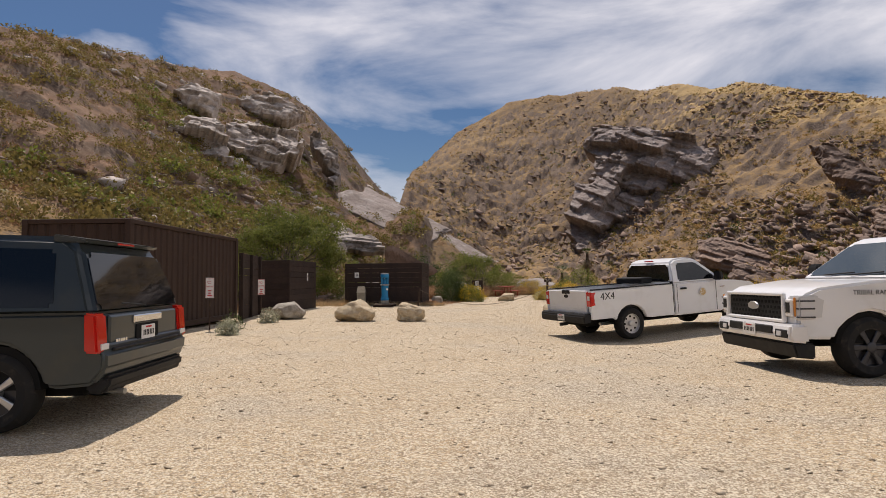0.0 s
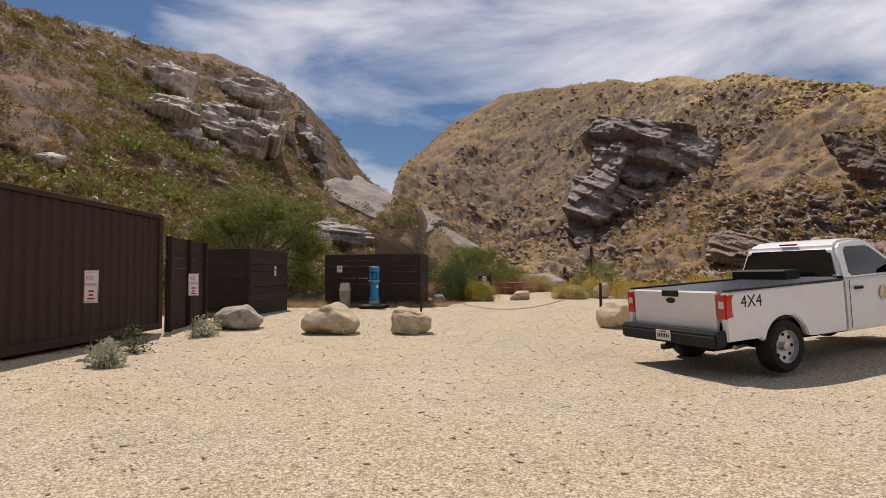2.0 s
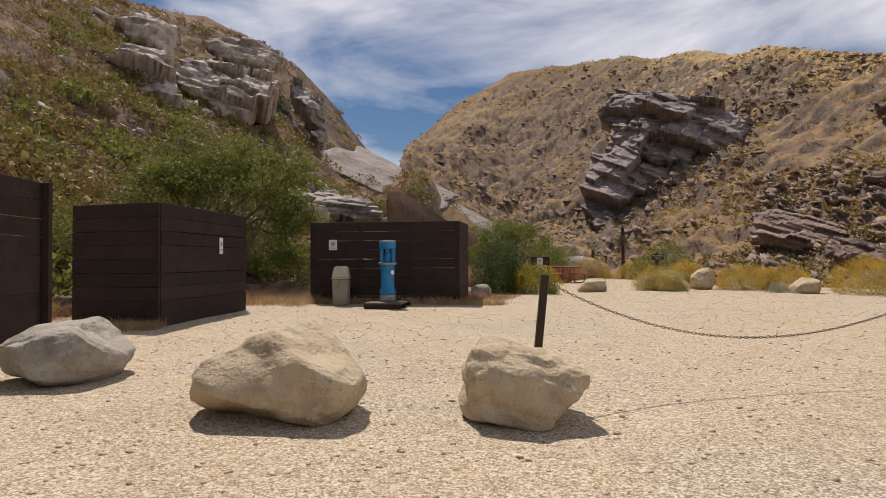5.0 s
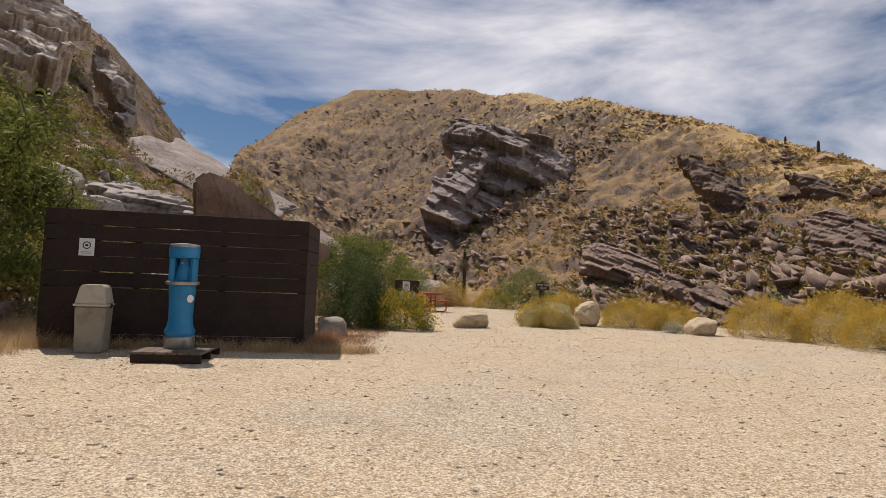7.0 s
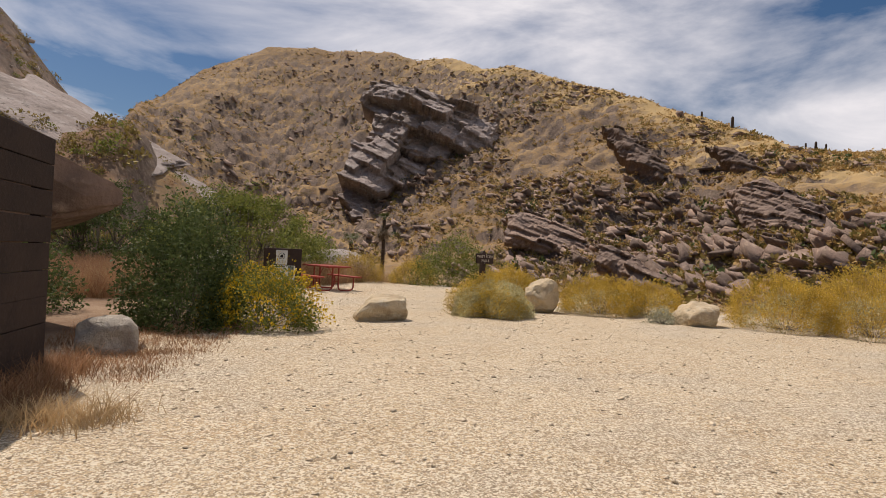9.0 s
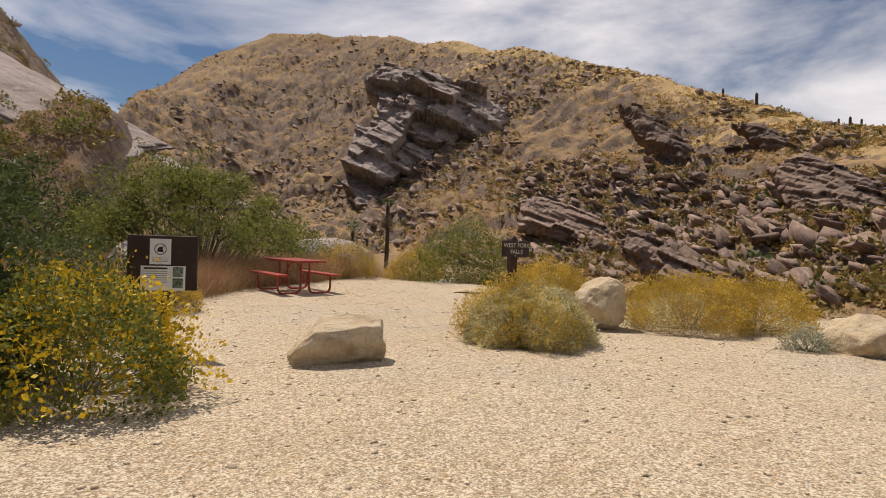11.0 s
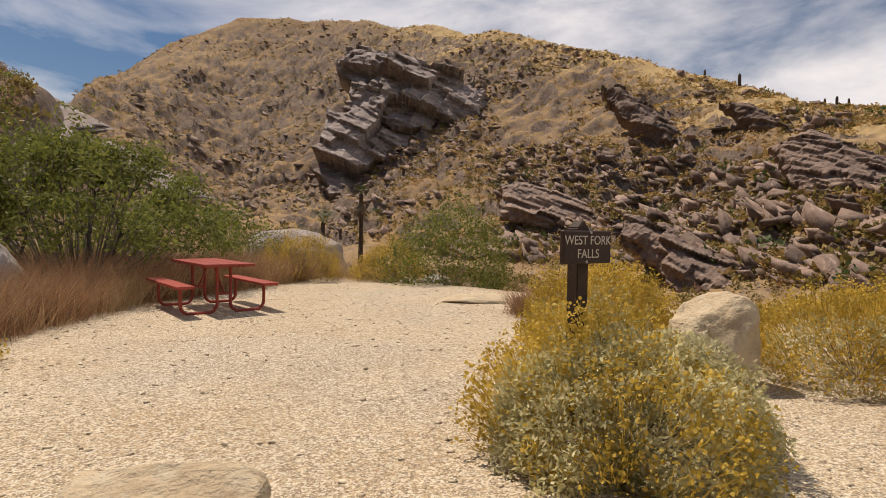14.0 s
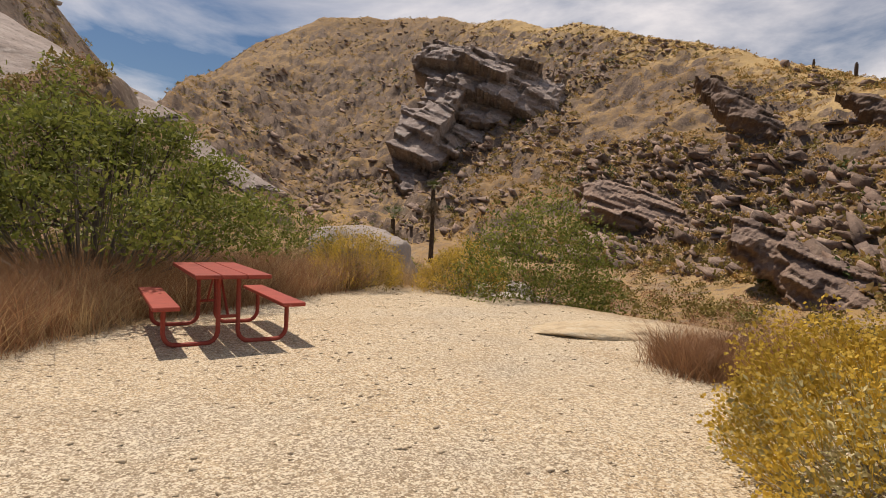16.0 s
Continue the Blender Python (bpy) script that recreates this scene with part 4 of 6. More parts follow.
def picnic_table():
    t = place("picnic_table", 3.13, 45.25, rz=20)
    L = 1.85
    for k in range(3):
        part("tabletop_plank", box(-0.25 + 0.25 * k, 0, 0.74, 0.237, L, 0.042, 0.005), M_TABLE, t)
    for s in (-1, 1):
        part("bench", box(s * 0.62, 0, 0.435, 0.245, L, 0.042, 0.006), M_TABLE, t)
        for yy in (-0.64, 0.64):
            pts = [(s * 0.10, yy, 0.70), (s * 0.10, yy, 0.16)]
            pts += [(s * (0.22 - 0.12 * math.cos(q)), yy, 0.155 - 0.13 * math.sin(q)) for q in np.linspace(0.2, math.pi / 2, 5)]
            pts += [(s * (0.50 + 0.12 * math.sin(q)), yy, 0.155 - 0.13 * math.cos(q)) for q in np.linspace(0, math.pi / 2, 6)]
            pts += [(s * 0.62, yy, 0.41)]
            part("tube_leg", tube(pts, 0.024, 10), M_TABLE, t, smooth=True)
            part("bench_bracket", box(s * 0.62, yy, 0.408, 0.20, 0.05, 0.012, 0.002), M_TABLE, t)
    for yy in (-0.64, 0.64):
        part("top_bracket", box(0, yy, 0.707, 0.66, 0.05, 0.022, 0.003), M_TABLE, t)
        part("cross_bar", tube([(-0.10, yy, 0.30), (0.10, yy, 0.30)], 0.018, 8), M_TABLE, t)
        part("brace", tube([(0, yy * 0.98, 0.31), (0, yy * 0.25, 0.70)], 0.014, 8), M_TABLE, t)
    tagged(t, "red painted picnic table with benches on bent tube legs", "picnic table")


picnic_table()

# ---- loose boulders along the lot ----
boulder("boulder", -3.82, 22.85, (0.56, 0.5, 0.34), M_BOULDER_G, "grey rounded boulder lying on the gravel", 3, (0, 0, 20), cuts=((-0.5, -0.3, 0.9, 0.75), (0.8, 0, 0.6, 0.7)), level=5)
boulder("boulder", -1.18, 21.95, (0.66, 0.54, 0.41), M_BOULDER, "large cream-coloured boulder with a peaked top", 12, (0, 0, -8), cuts=((0.66, -0.1, 0.75, 0.60), (-0.62, -0.05, 0.78, 0.62), (0, -0.8, 0.6, 0.70)), level=5, lumps=0.13)
boulder("boulder", 0.62, 21.93, (0.47, 0.38, 0.31), M_BOULDER, "squat tan boulder in front of a chain post", 8, (0, 4, 8), cuts=((0.3, -0.1, 0.95, 0.75),), level=5, lumps=0.2)
boulder("boulder", 5.25, 23.35, (0.44, 0.40, 0.36), M_BOULDER, "cream boulder beside a chain post", 21, (0, 0, 30))
boulder("boulder", 6.7, 24.4, (0.55, 0.45, 0.36), M_BOULDER, "pale boulder behind the pickup", 24, (0, 0, -20))
boulder("boulder", 12.6, 24.4, (0.75, 0.6, 0.5), M_BOULDER_G, "brown-grey boulder at the lot's edge", 27, (0, 0, 0))
boulder("boulder", 14.0, 24.2, (0.55, 0.5, 0.45), M_BOULDER_G, "grey boulder at the lot's edge", 28, (0, 0, 40))
boulder("boulder", 3.25, 37.5, (0.48, 0.30, 0.30), M_BOULDER, "flat-topped cream-grey boulder alone on the gravel path", 33, (0, -5, -2), level=5, square=0.6, lumps=0.13, cuts=((0.05, -0.25, 1, 0.62), (-0.8, 0, 0.6, 0.66), (0.1, -0.9, -0.55, 0.62)))
boulder("boulder", 7.45, 39.4, (0.42, 0.38, 0.42), M_BOULDER, "upright tan boulder among brittlebush", 35, (0, 0, 10), square=0.62, cuts=((-0.5, 0, 0.9, 0.7),), level=5)
boulder("boulder", 9.85, 36.95, (0.46, 0.40, 0.30), M_BOULDER, "pale boulder between bushes", 37, (0, 0, -15))
boulder("boulder", -0.38, 34.5, (0.30, 0.26, 0.26), M_BOULDER_G, "low boulder in dry grass beside the screen", 43)
boulder("flat_outcrop", 8.3, 45.3, (1.5, 0.6, 0.11), M_BOULDER, "flat tan rock outcrop at the edge of the gravel", 45, (0, 0, -12), sink=0.12)


def leaning_boulder():
    """The huge slab behind the screen: high at one end, its flat roof falling to a low overhanging lip."""
    out = [(0.1, -0.4), (-0.05, 1.6), (-0.1, 2.95), (0.12, 3.16), (0.4, 3.12), (1.95, 2.40), (3.05, 1.93), (3.2, 1.78), (3.1, 1.62), (1.7, 1.35), (1.25, 0.6), (1.1, -0.4)]
    bm = prism(out, 0.0, 2.8, 0.06)
    bmesh.ops.triangulate(bm, faces=bm.faces)
    for _ in range(4):
        bmesh.ops.subdivide_edges(bm, edges=[e for e in bm.edges if e.calc_length() > 0.22], cuts=1)
        bmesh.ops.triangulate(bm, faces=bm.faces)
    for v in bm.verts:
        p = v.co
        k = noise.fractal(p * 0.9 + Vector((5, 3, 1)), 1.0, 2.1, 5)
        v.co = p + Vector((0.05 * k, 0.10 * noise.fractal(p * 0.7, 1.0, 2.0, 5), 0.05 * noise.fractal(p * 0.8 + Vector((9, 9, 9)), 1.0, 2.0, 5)))
    for v in bm.verts:
        roof = 3.16 - max(0.0, v.co.x - 0.2) * 0.44
        v.co.y += 0.9 * min(1.0, max(0.0, (roof - 0.30 - v.co.z) / 1.4)) * max(0.0, min(1.0, (1.0 - v.co.y) / 1.0))
        v.co.z -= 0.16 * max(0.0, v.co.y)
        v.co.x += 0.53 * max(0.0, v.co.y) * max(0.0, 1 - v.co.x / 3.3)
    me = bpy.data.meshes.new("leaning_boulder")
    bm.to_mesh(me)
    bm.free()
    me.materials.append(M_ROCK_R)
    ob = new("leaning_boulder", me)
    ob.matrix_world = pose(-2.95, 33.6, 0, 0, 0, 40)
    tagged(ob, "huge reddish slab boulder leaning behind the plank screen", "boulder")


leaning_boulder()

# ---- vehicles: x ahead, y to the left, z up ----


def arch(cx, r, z0, n=9):
    """A wheel arch in a side outline, walked from front to back."""
    a0 = math.asin(min(1, max(-1, (z0 - 0.40) / r)))
    return [(cx + r * math.cos(a), 0.40 + r * math.sin(a)) for a in np.linspace(a0, math.pi - a0, n)]


def wheel(t, x, y, r, width, rim_mat, spokes, side, steel=False):
    m = pose(x, y, r)
    s = side
    w = part("tyre", lathe([(r * 0.62, -width / 2), (r * 0.86, -width / 2 - 0.01), (r * 0.97, -width / 2 + 0.025), (r, -width / 4), (r, width / 4), (r * 0.97, width / 2 - 0.025), (r * 0.86, width / 2 + 0.01), (r * 0.62, width / 2), (r * 0.60, width / 4), (r * 0.60, -width / 4), (r * 0.62, -width / 2)], 36, "y", cap=False), M_TYRE, t, smooth=True)
    w.matrix_local = m
    face = s * (width / 2 - 0.02)
    rim = part("rim", lathe([(r * 0.64, face - s * 0.06), (r * 0.645, face + s * 0.012), (r * 0.60, face + s * 0.010), (r * 0.575, face - s * 0.05), (r * 0.20, face - s * 0.06)], 36, "y"), rim_mat if steel else M_RIMD, w, smooth=True)
    hub = part("hub_cap", lathe([(r * 0.17, face - s * 0.06), (r * 0.17, face + s * 0.01), (r * 0.11, face + s * 0.02), (r * 0.02, face + s * 0.02)], 18, "y"), rim_mat, w, smooth=True)
    if steel:
        for k in range(8):
            a = 2 * math.pi * k / 8
            # black discs on a closed rim, painted shade in place of holes
            part("rim_slot_shade", lathe([(0.028, face - s * 0.058), (0.028, face - s * 0.048)], 10, "y"), M_DARK, w).matrix_local = pose(r * 0.44 * math.cos(a), 0, r * 0.44 * math.sin(a))
    else:
        for k in range(spokes):
            a = 360 * k / spokes
            bm = box(r * 0.36, face - s * 0.012, 0, r * 0.50, 0.03, r * 0.13, 0.008)
            for v in bm.verts:
                if v.co.x > r * 0.4:
                    v.co.z *= 1.5
            bmesh.ops.transform(bm, matrix=pose(0, 0, 0, 0, a, 0), verts=bm.verts)
            part("spoke", bm, rim_mat, w)


def beam(a, b, wx, wy, bm=None):
    """A flat bar between two points, for pillars."""
    a, b = Vector(a), Vector(b)
    m = Matrix.Translation((a + b) / 2) @ (b - a).to_track_quat("Z", "Y").to_matrix().to_4x4()
    return box(0, 0, 0, wx, wy, (b - a).length, min(wx, wy) * 0.3, bm, m)


def plate(t, m):
    p = part("number_plate", box(0, 0, 0, 0.006, 0.305, 0.155, 0.002, m=m), M_SIGNW, t, "white number plate")
    for k in range(7):
        part("plate_mark", box(0.004, -0.105 + 0.035 * k, -0.005, 0.002, 0.02, 0.06, m=m), M_INK, p)
    part("plate_heading", box(0.004, 0, 0.055, 0.002, 0.14, 0.018, m=m), M_SIGNR, p)


def cabin(t, paint, outline, half, top, windows, tint, screen, bevel=0.05):
    """Glass house: a painted shell with panes set just proud of it; outline runs from rear belt over the roof to front belt."""
    z0, z1 = outline[0][1], max(z for _, z in outline)
    share = lambda x, z: 1 - (1 - top) * max(0.0, (z - z0) / (z1 - z0))
    part("cabin_shell", prism(outline, -half, half, bevel, taper=share, seg=3), paint, t, smooth=True)
    for s in (-1, 1):
        for w in windows:
            bm = bmesh.new()
            ring = [[bm.verts.new((x, s * (half * share(x, z) + d), z)) for x, z in w] for d in (-0.01, 0.004)]
            bm.faces.new(ring[1])
            for k in range(len(w)):
                bm.faces.new((ring[0][k], ring[0][(k + 1) % len(w)], ring[1][(k + 1) % len(w)], ring[1][k]))
            bmesh.ops.recalc_face_normals(bm, faces=bm.faces)
            bmesh.ops.bevel(bm, geom=[e for e in bm.edges if len({v.co.y > 0 for v in e.verts}) == 1 and abs((e.verts[0].co - e.verts[1].co).y) > 0.012 and (e.verts[0].co - e.verts[1].co).length < 0.02], offset=0.04, segments=2, affect="EDGES")
            part("side_window", bm, tint, t, "dark tinted side window")

    def end_pane(name, a, b, mat, label):
        (xa, za), (xb, zb) = a, b
        d = Vector((xb - xa, 0, zb - za))
        n = Vector((-d.z, 0, d.x)).normalized()
        n = n if (n.x > 0) == (name == "windscreen") else -n
        lo, hi = Vector((xa, 0, za)) + d * 0.10, Vector((xa, 0, za)) + d * 0.93
        wl, wh = half * share(lo.x, lo.z) - 0.07, half * share(hi.x, hi.z) - 0.075
        bm = bmesh.new()
        vs = [bm.verts.new(p + n * 0.006) for p in (lo + Vector((0, -wl, 0)), lo + Vector((0, wl, 0)), hi + Vector((0, wh, 0)), hi + Vector((0, -wh, 0)))]
        bm.faces.new(vs)
        bmesh.ops.bevel(bm, geom=bm.verts, offset=0.06, segments=3, affect="VERTICES")
        bmesh.ops.solidify(bm, geom=bm.faces, thickness=0.008)
        part(name, bm, mat, t, label)

    end_pane("rear_window", outline[0], outline[1], tint, "dark rear window")
    end_pane("windscreen", outline[-1], outline[-2], screen, "sloping windscreen")


def mirrors(t, x, y, z, paint):
    for s in (-1, 1):
        part("door_mirror", prism([(x - 0.06, z - 0.10), (x + 0.07, z - 0.09), (x + 0.09, z + 0.02), (x + 0.05, z + 0.12), (x - 0.06, z + 0.13)], s * (y + 0.05), s * (y + 0.27), 0.025), paint, t, smooth=True)
        part("mirror_arm", box(x, s * (y + 0.02), z - 0.05, 0.07, 0.1, 0.05, 0.012), M_BLACK, t)


def front_half(t, paint, nose, cab_back, half, z_belt, hood_cowl, hood_front, axle, sill=0.47):
    """Bonnet, wings and doors up to the belt line in one shell, with the front wheel arches cut in."""
    out = [(cab_back, sill), (cab_back, z_belt), (hood_cowl - 0.08, z_belt), (hood_cowl + 0.02, z_belt - 0.01), (hood_cowl + 0.5, z_belt - 0.04), (hood_front - 0.15, z_belt - 0.13), (hood_front, z_belt - 0.2), (nose - 0.03, z_belt - 0.30), (nose - 0.03, 0.60), (nose - 0.12, 0.5)] + arch(axle, 0.47, 0.5) + [(axle - 0.62, sill)]
    part("body_shell", prism(out, -half, half, 0.035, taper=lambda x, z: (1 - 0.05 * max(0, (z - 0.9) / 0.6) - 0.03 * max(0, (0.8 - z) / 0.4)) * (1 - 0.12 * max(0, (x - axle - 0.3) / 0.6))), paint, t, smooth=True)


def seam(t, x, z0, z1, y, w=0.008):
    for s in (-1, 1):
        part("door_seam", box(x, s * y, (z0 + z1) / 2, w, 0.006, z1 - z0), M_DARK, t)


def pickup(x, y, heading, z, pitch, crew, scale=1.0):
    t = place("pickup_truck", x, y, z, rz=heading, ry=pitch)
    t.scale = (scale, scale, scale)
    half = 1.0
    if crew:
        ra, fa, nose, cab_back, tail = -1.84, 1.84, 2.76, -1.02, -3.05
    else:
        ra, fa, nose, cab_back, tail = -1.79, 1.79, 2.70, -0.40, -2.98
    zb = 1.30
    cowl = 1.25
    front_half(t, M_WHITE, nose, cab_back, half, zb, cowl, nose - 0.16, fa)
    if crew:
        shape = [(-1.04, zb - 0.03), (-0.93, 1.82), (-0.76, 1.92), (0.1, 1.95), (0.46, 1.92), (0.62, 1.86), (1.40, zb - 0.03)]
        panes = [[(-0.94, zb + 0.04), (-0.84, 1.81), (-0.50, 1.83), (-0.52, zb + 0.04)], [(-0.42, zb + 0.04), (-0.40, 1.83), (0.50, 1.81), (1.14, zb + 0.05)]]
    else:
        shape = [(-0.42, zb - 0.03), (-0.31, 1.82), (-0.16, 1.92), (0.2, 1.95), (0.46, 1.92), (0.62, 1.86), (1.40, zb - 0.03)]
        panes = [[(-0.20, zb + 0.04), (-0.12, 1.81), (0.50, 1.81), (1.14, zb + 0.05)]]
    cabin(t, M_WHITE, shape, half - 0.045, 0.80, panes, M_TINT, M_GLASSW)
    # load bed
    side = [(tail, 0.58), (tail, zb - 0.03), (cab_back - 0.04, zb + 0.0), (cab_back - 0.04, 0.50), (ra + 0.62, 0.50)] + arch(ra, 0.47, 0.52) + [(ra - 0.55, 0.58)]
    for s in (-1, 1):
        part("bed_side", prism(side, half - 0.10 if s > 0 else -half, half if s > 0 else -half + 0.10, 0.02), M_WHITE, t, smooth=True)
        part("bed_rail_cap", box((tail + cab_back) / 2, s * (half - 0.045), zb + 0.0, cab_back - tail - 0.1, 0.10, 0.03, 0.008), M_BLACK, t)
        part("wheel_liner", prism(arch(ra, 0.45, 0.45), s * (half - 0.36), s * (half - 0.11)), M_DARK, t)
    part("bed_floor", box((tail + cab_back) / 2, 0, 0.82, cab_back - tail - 0.1, 1.84, 0.05), M_BLACK, t)
    part("bulkhead", box(cab_back - 0.07, 0, 1.08, 0.05, 1.8, 0.52), M_WHITE, t)
    gate = part("tailgate", box(tail + 0.02, 0, 0.99, 0.09, 1.66, 0.60, 0.02), M_WHITE, t)
    part("tailgate_recess", box(tail - 0.022, 0, 0.86, 0.012, 1.40, 0.05, 0.005), M_WHITE, gate)
    part("tailgate_handle", box(tail - 0.03, 0, 1.25, 0.03, 0.34, 0.10, 0.012), M_BLACK, gate, "black handle and camera panel")
    part("oval_badge", lathe([(0.06, -0.004), (0.055, 0.006)], 24, "y"), M_INK, gate).matrix_local = pose(tail - 0.03, 0, 1.14) @ pose(0, 0, 0, 0, 0, 90) @ Matrix.Diagonal((1.6, 1, 0.75, 1))
    for s in (-1, 1):
        lamp = part("tail_lamp", prism([(tail - 0.012, 0.90), (tail - 0.012, 1.25), (tail + 0.16, 1.25), (tail + 0.12, 1.16), (tail + 0.12, 0.98), (tail + 0.15, 0.92)], s * 0.84, s * (half + 0.008), 0.012), M_LAMP_R, t, "red tail lamp")
        part("reversing_lamp", box(tail - 0.014, s * 0.93, 1.10, 0.012, 0.09, 0.10, 0.004), M_LAMP_C, lamp)
    # bumpers, frame, lamps
    part("rear_bumper", prism([(tail - 0.20, 0.50), (tail - 0.22, 0.68), (tail - 0.18, 0.74), (tail + 0.02, 0.74), (tail + 0.02, 0.52)], -half + 0.02, half - 0.02, 0.025), M_BLACK, t, "black step bumper")
    plate(t, pose(tail - 0.222, 0.0, 0.62, 0, 0, 180))
    part("tow_hitch", box(tail - 0.15, 0, 0.44, 0.22, 0.08, 0.08, 0.01), M_BLACK, t)
    part("chassis", box((tail + nose) / 2, 0, 0.46, nose - tail - 0.5, 1.0, 0.20, 0.03), M_DARK, t)
    part("rear_axle", tube([(ra, -0.8, 0.39), (ra, 0.8, 0.39)], 0.07, 10), M_DARK, t)
    part("exhaust_pipe", tube([(ra - 0.2, -0.5, 0.42), (tail + 0.4, -0.75, 0.44)], 0.035, 8), M_METAL, t)
    part("front_bumper", prism([(nose - 0.12, 0.45), (nose + 0.06, 0.46), (nose + 0.10, 0.55), (nose + 0.07, 0.69), (nose - 0.1, 0.70)], -half + 0.03, half - 0.03, 0.03, taper=lambda x, z: 1 - 0.10 * (x > nose)), M_WHITE if crew else M_BLACK, t, smooth=True)
    part("lower_valance", prism([(nose - 0.25, 0.24), (nose + 0.0, 0.26), (nose + 0.05, 0.445), (nose - 0.25, 0.445)], -half + 0.12, half - 0.12, 0.02), M_BLACK, t)
    plate(t, pose(nose + 0.105, 0.0, 0.575)) if crew else None
    g = part("grille", box(nose - 0.01, 0, 0.90, 0.05, 1.26, 0.34, 0.03), M_BLACK, t, "black honeycomb grille")
    for z in (0.725, 1.08):
        part("grille_surround", box(nose + 0.012, 0, z, 0.06, 1.36, 0.05, 0.015), M_WHITE if crew else M_CHROME, t)
    for s in (-1, 1):
        part("grille_surround", box(nose + 0.012, s * 0.66, 0.90, 0.06, 0.05, 0.40, 0.015), M_WHITE if crew else M_CHROME, t)
    for r in range(5):
        for c in range(15):
            # dark plates on the grille, painted shade of its openings
            part("grille_cell_shade", box(nose + 0.018, -0.56 + 0.08 * c + (0.04 if r % 2 else 0), 0.765 + 0.07 * r, 0.006, 0.045, 0.04, 0.003), M_DARK, g)
    part("front_badge", lathe([(0.085, -0.006), (0.075, 0.012)], 24, "y"), M_RIM, g).matrix_local = pose(nose + 0.03, 0, 0.91) @ pose(0, 0, 0, 0, 0, -90) @ Matrix.Diagonal((1.5, 1, 0.7, 1))
    for s in (-1, 1):
        h = part("headlamp", prism([(nose - 0.36, 0.77), (nose - 0.02, 0.75), (nose - 0.02, 1.06), (nose - 0.24, 1.08), (nose - 0.42, 1.0)], s * 0.69, s * (half - 0.075), 0.02), M_LAMP_C, t, "clear headlamp")
        if crew:
            part("lamp_frame", box(nose + 0.0, s * 0.755, 0.91, 0.05, 0.145, 0.23, 0.02), M_WHITE, h)
            part("lamp_pocket", box(nose + 0.023, s * 0.755, 0.91, 0.01, 0.095, 0.15, 0.01), M_BLACK, h)
            part("turn_lamp", box(nose - 0.012, s * 0.845, 0.92, 0.022, 0.035, 0.25, 0.008), M_AMBER, h)
            for z in (0.79, 0.90, 1.0):
                part("reflector_rib", box(nose - 0.13, s * (half - 0.075), z, 0.20, 0.014, 0.02, 0.004), M_RIMD, h)
                part("reflector_rib", box(nose - 0.016, s * 0.895, z, 0.014, 0.05, 0.02, 0.004), M_RIMD, h)
        else:
            part("headlamp_inner", box(nose - 0.012, s * 0.755, 0.90, 0.012, 0.13, 0.16, 0.01), M_BLACK, h)
            part("turn_lamp", box(nose - 0.10, s * (half - 0.085), 0.90, 0.08, 0.05, 0.24, 0.012), M_AMBER, h)
        part("fog_lamp_pocket", box(nose + 0.085, s * 0.70, 0.565, 0.02, 0.26, 0.11, 0.01), M_BLACK, t)
        part("fog_lamp", box(nose + 0.096, s * 0.66, 0.565, 0.012, 0.10, 0.07, 0.01), M_LAMP_C, t)
        part("arch_liner", prism(arch(fa, 0.455, 0.45), s * (half - 0.32), s * (half - 0.06)), M_DARK, t)
        part("door_handle", box(-0.10 if not crew else -0.30, s * (half + 0.004), 1.15, 0.20, 0.035, 0.05, 0.012), M_BLACK, t)
        if crew:
            part("door_handle", box(-0.84, s * (half + 0.004), 1.15, 0.18, 0.035, 0.05, 0.012), M_BLACK, t)
            part("side_moulding", box(0.1, s * (half + 0.004), 0.78, 2.1, 0.02, 0.13, 0.006), M_BLACK, t, "dark band along the doors")
            words("TRIBAL RANGER", 0.088, M_INK, t, pose(1.74, s * (half - 0.0145), 1.105, 90, 0, 0 if s < 0 else 180), depth=0.002)
            words("TRIBAL RANGER", 0.10, M_SIGNW, t, pose(0.55, s * (half + 0.0145), 0.78, 90, 0, 0 if s < 0 else 180), depth=0.001)
            part("bumper_slot", box(nose + 0.088, s * 0.30, 0.60, 0.03, 0.44, 0.11, 0.012), M_BLACK, t, "black slot in the bumper")
        else:
            part("door_emblem", lathe([(0.12, -0.003), (0.12, 0.003)], 28, "y"), M_SIGNW, t, "round emblem on the door").matrix_local = pose(0.55, s * (half - 0.004), 1.02)
            part("door_emblem", lathe([(0.095, -0.005), (0.095, 0.005)], 28, "y"), M_SEAL, t).matrix_local = pose(0.55, s * (half - 0.004), 1.02)
            words("4X4", 0.25, M_INK, t, pose(tail + 0.50, s * (half + 0.001), 1.12, 90, 0, 0 if s < 0 else 180), depth=0.002)
        part("fender_badge", box(1.24, s * (half - 0.008), 1.12, 0.16, 0.01, 0.03, 0.003), M_CHROME, t)
    for d in ((-0.30, 1.02) if not crew else (-0.5, 1.02)):
        seam(t, d, 0.52, zb - 0.02, half - 0.012)
    # solid dark sheet for the shade between cab and bed
    part("cab_gap_shade", box(cab_back - 0.02, 0, 0.95, 0.035, 1.93, 0.80), M_DARK, t)
    part("stop_lamp", box(cab_back + 0.125, 0, 1.885, 0.03, 0.32, 0.03, 0.004), M_LAMP_R, t)
    if not crew:
        part("toolbox", box(cab_back - 0.32, 0.15, 1.40, 0.35, 1.05, 0.16, 0.02), M_BLACK, t, "black toolbox behind the cab")
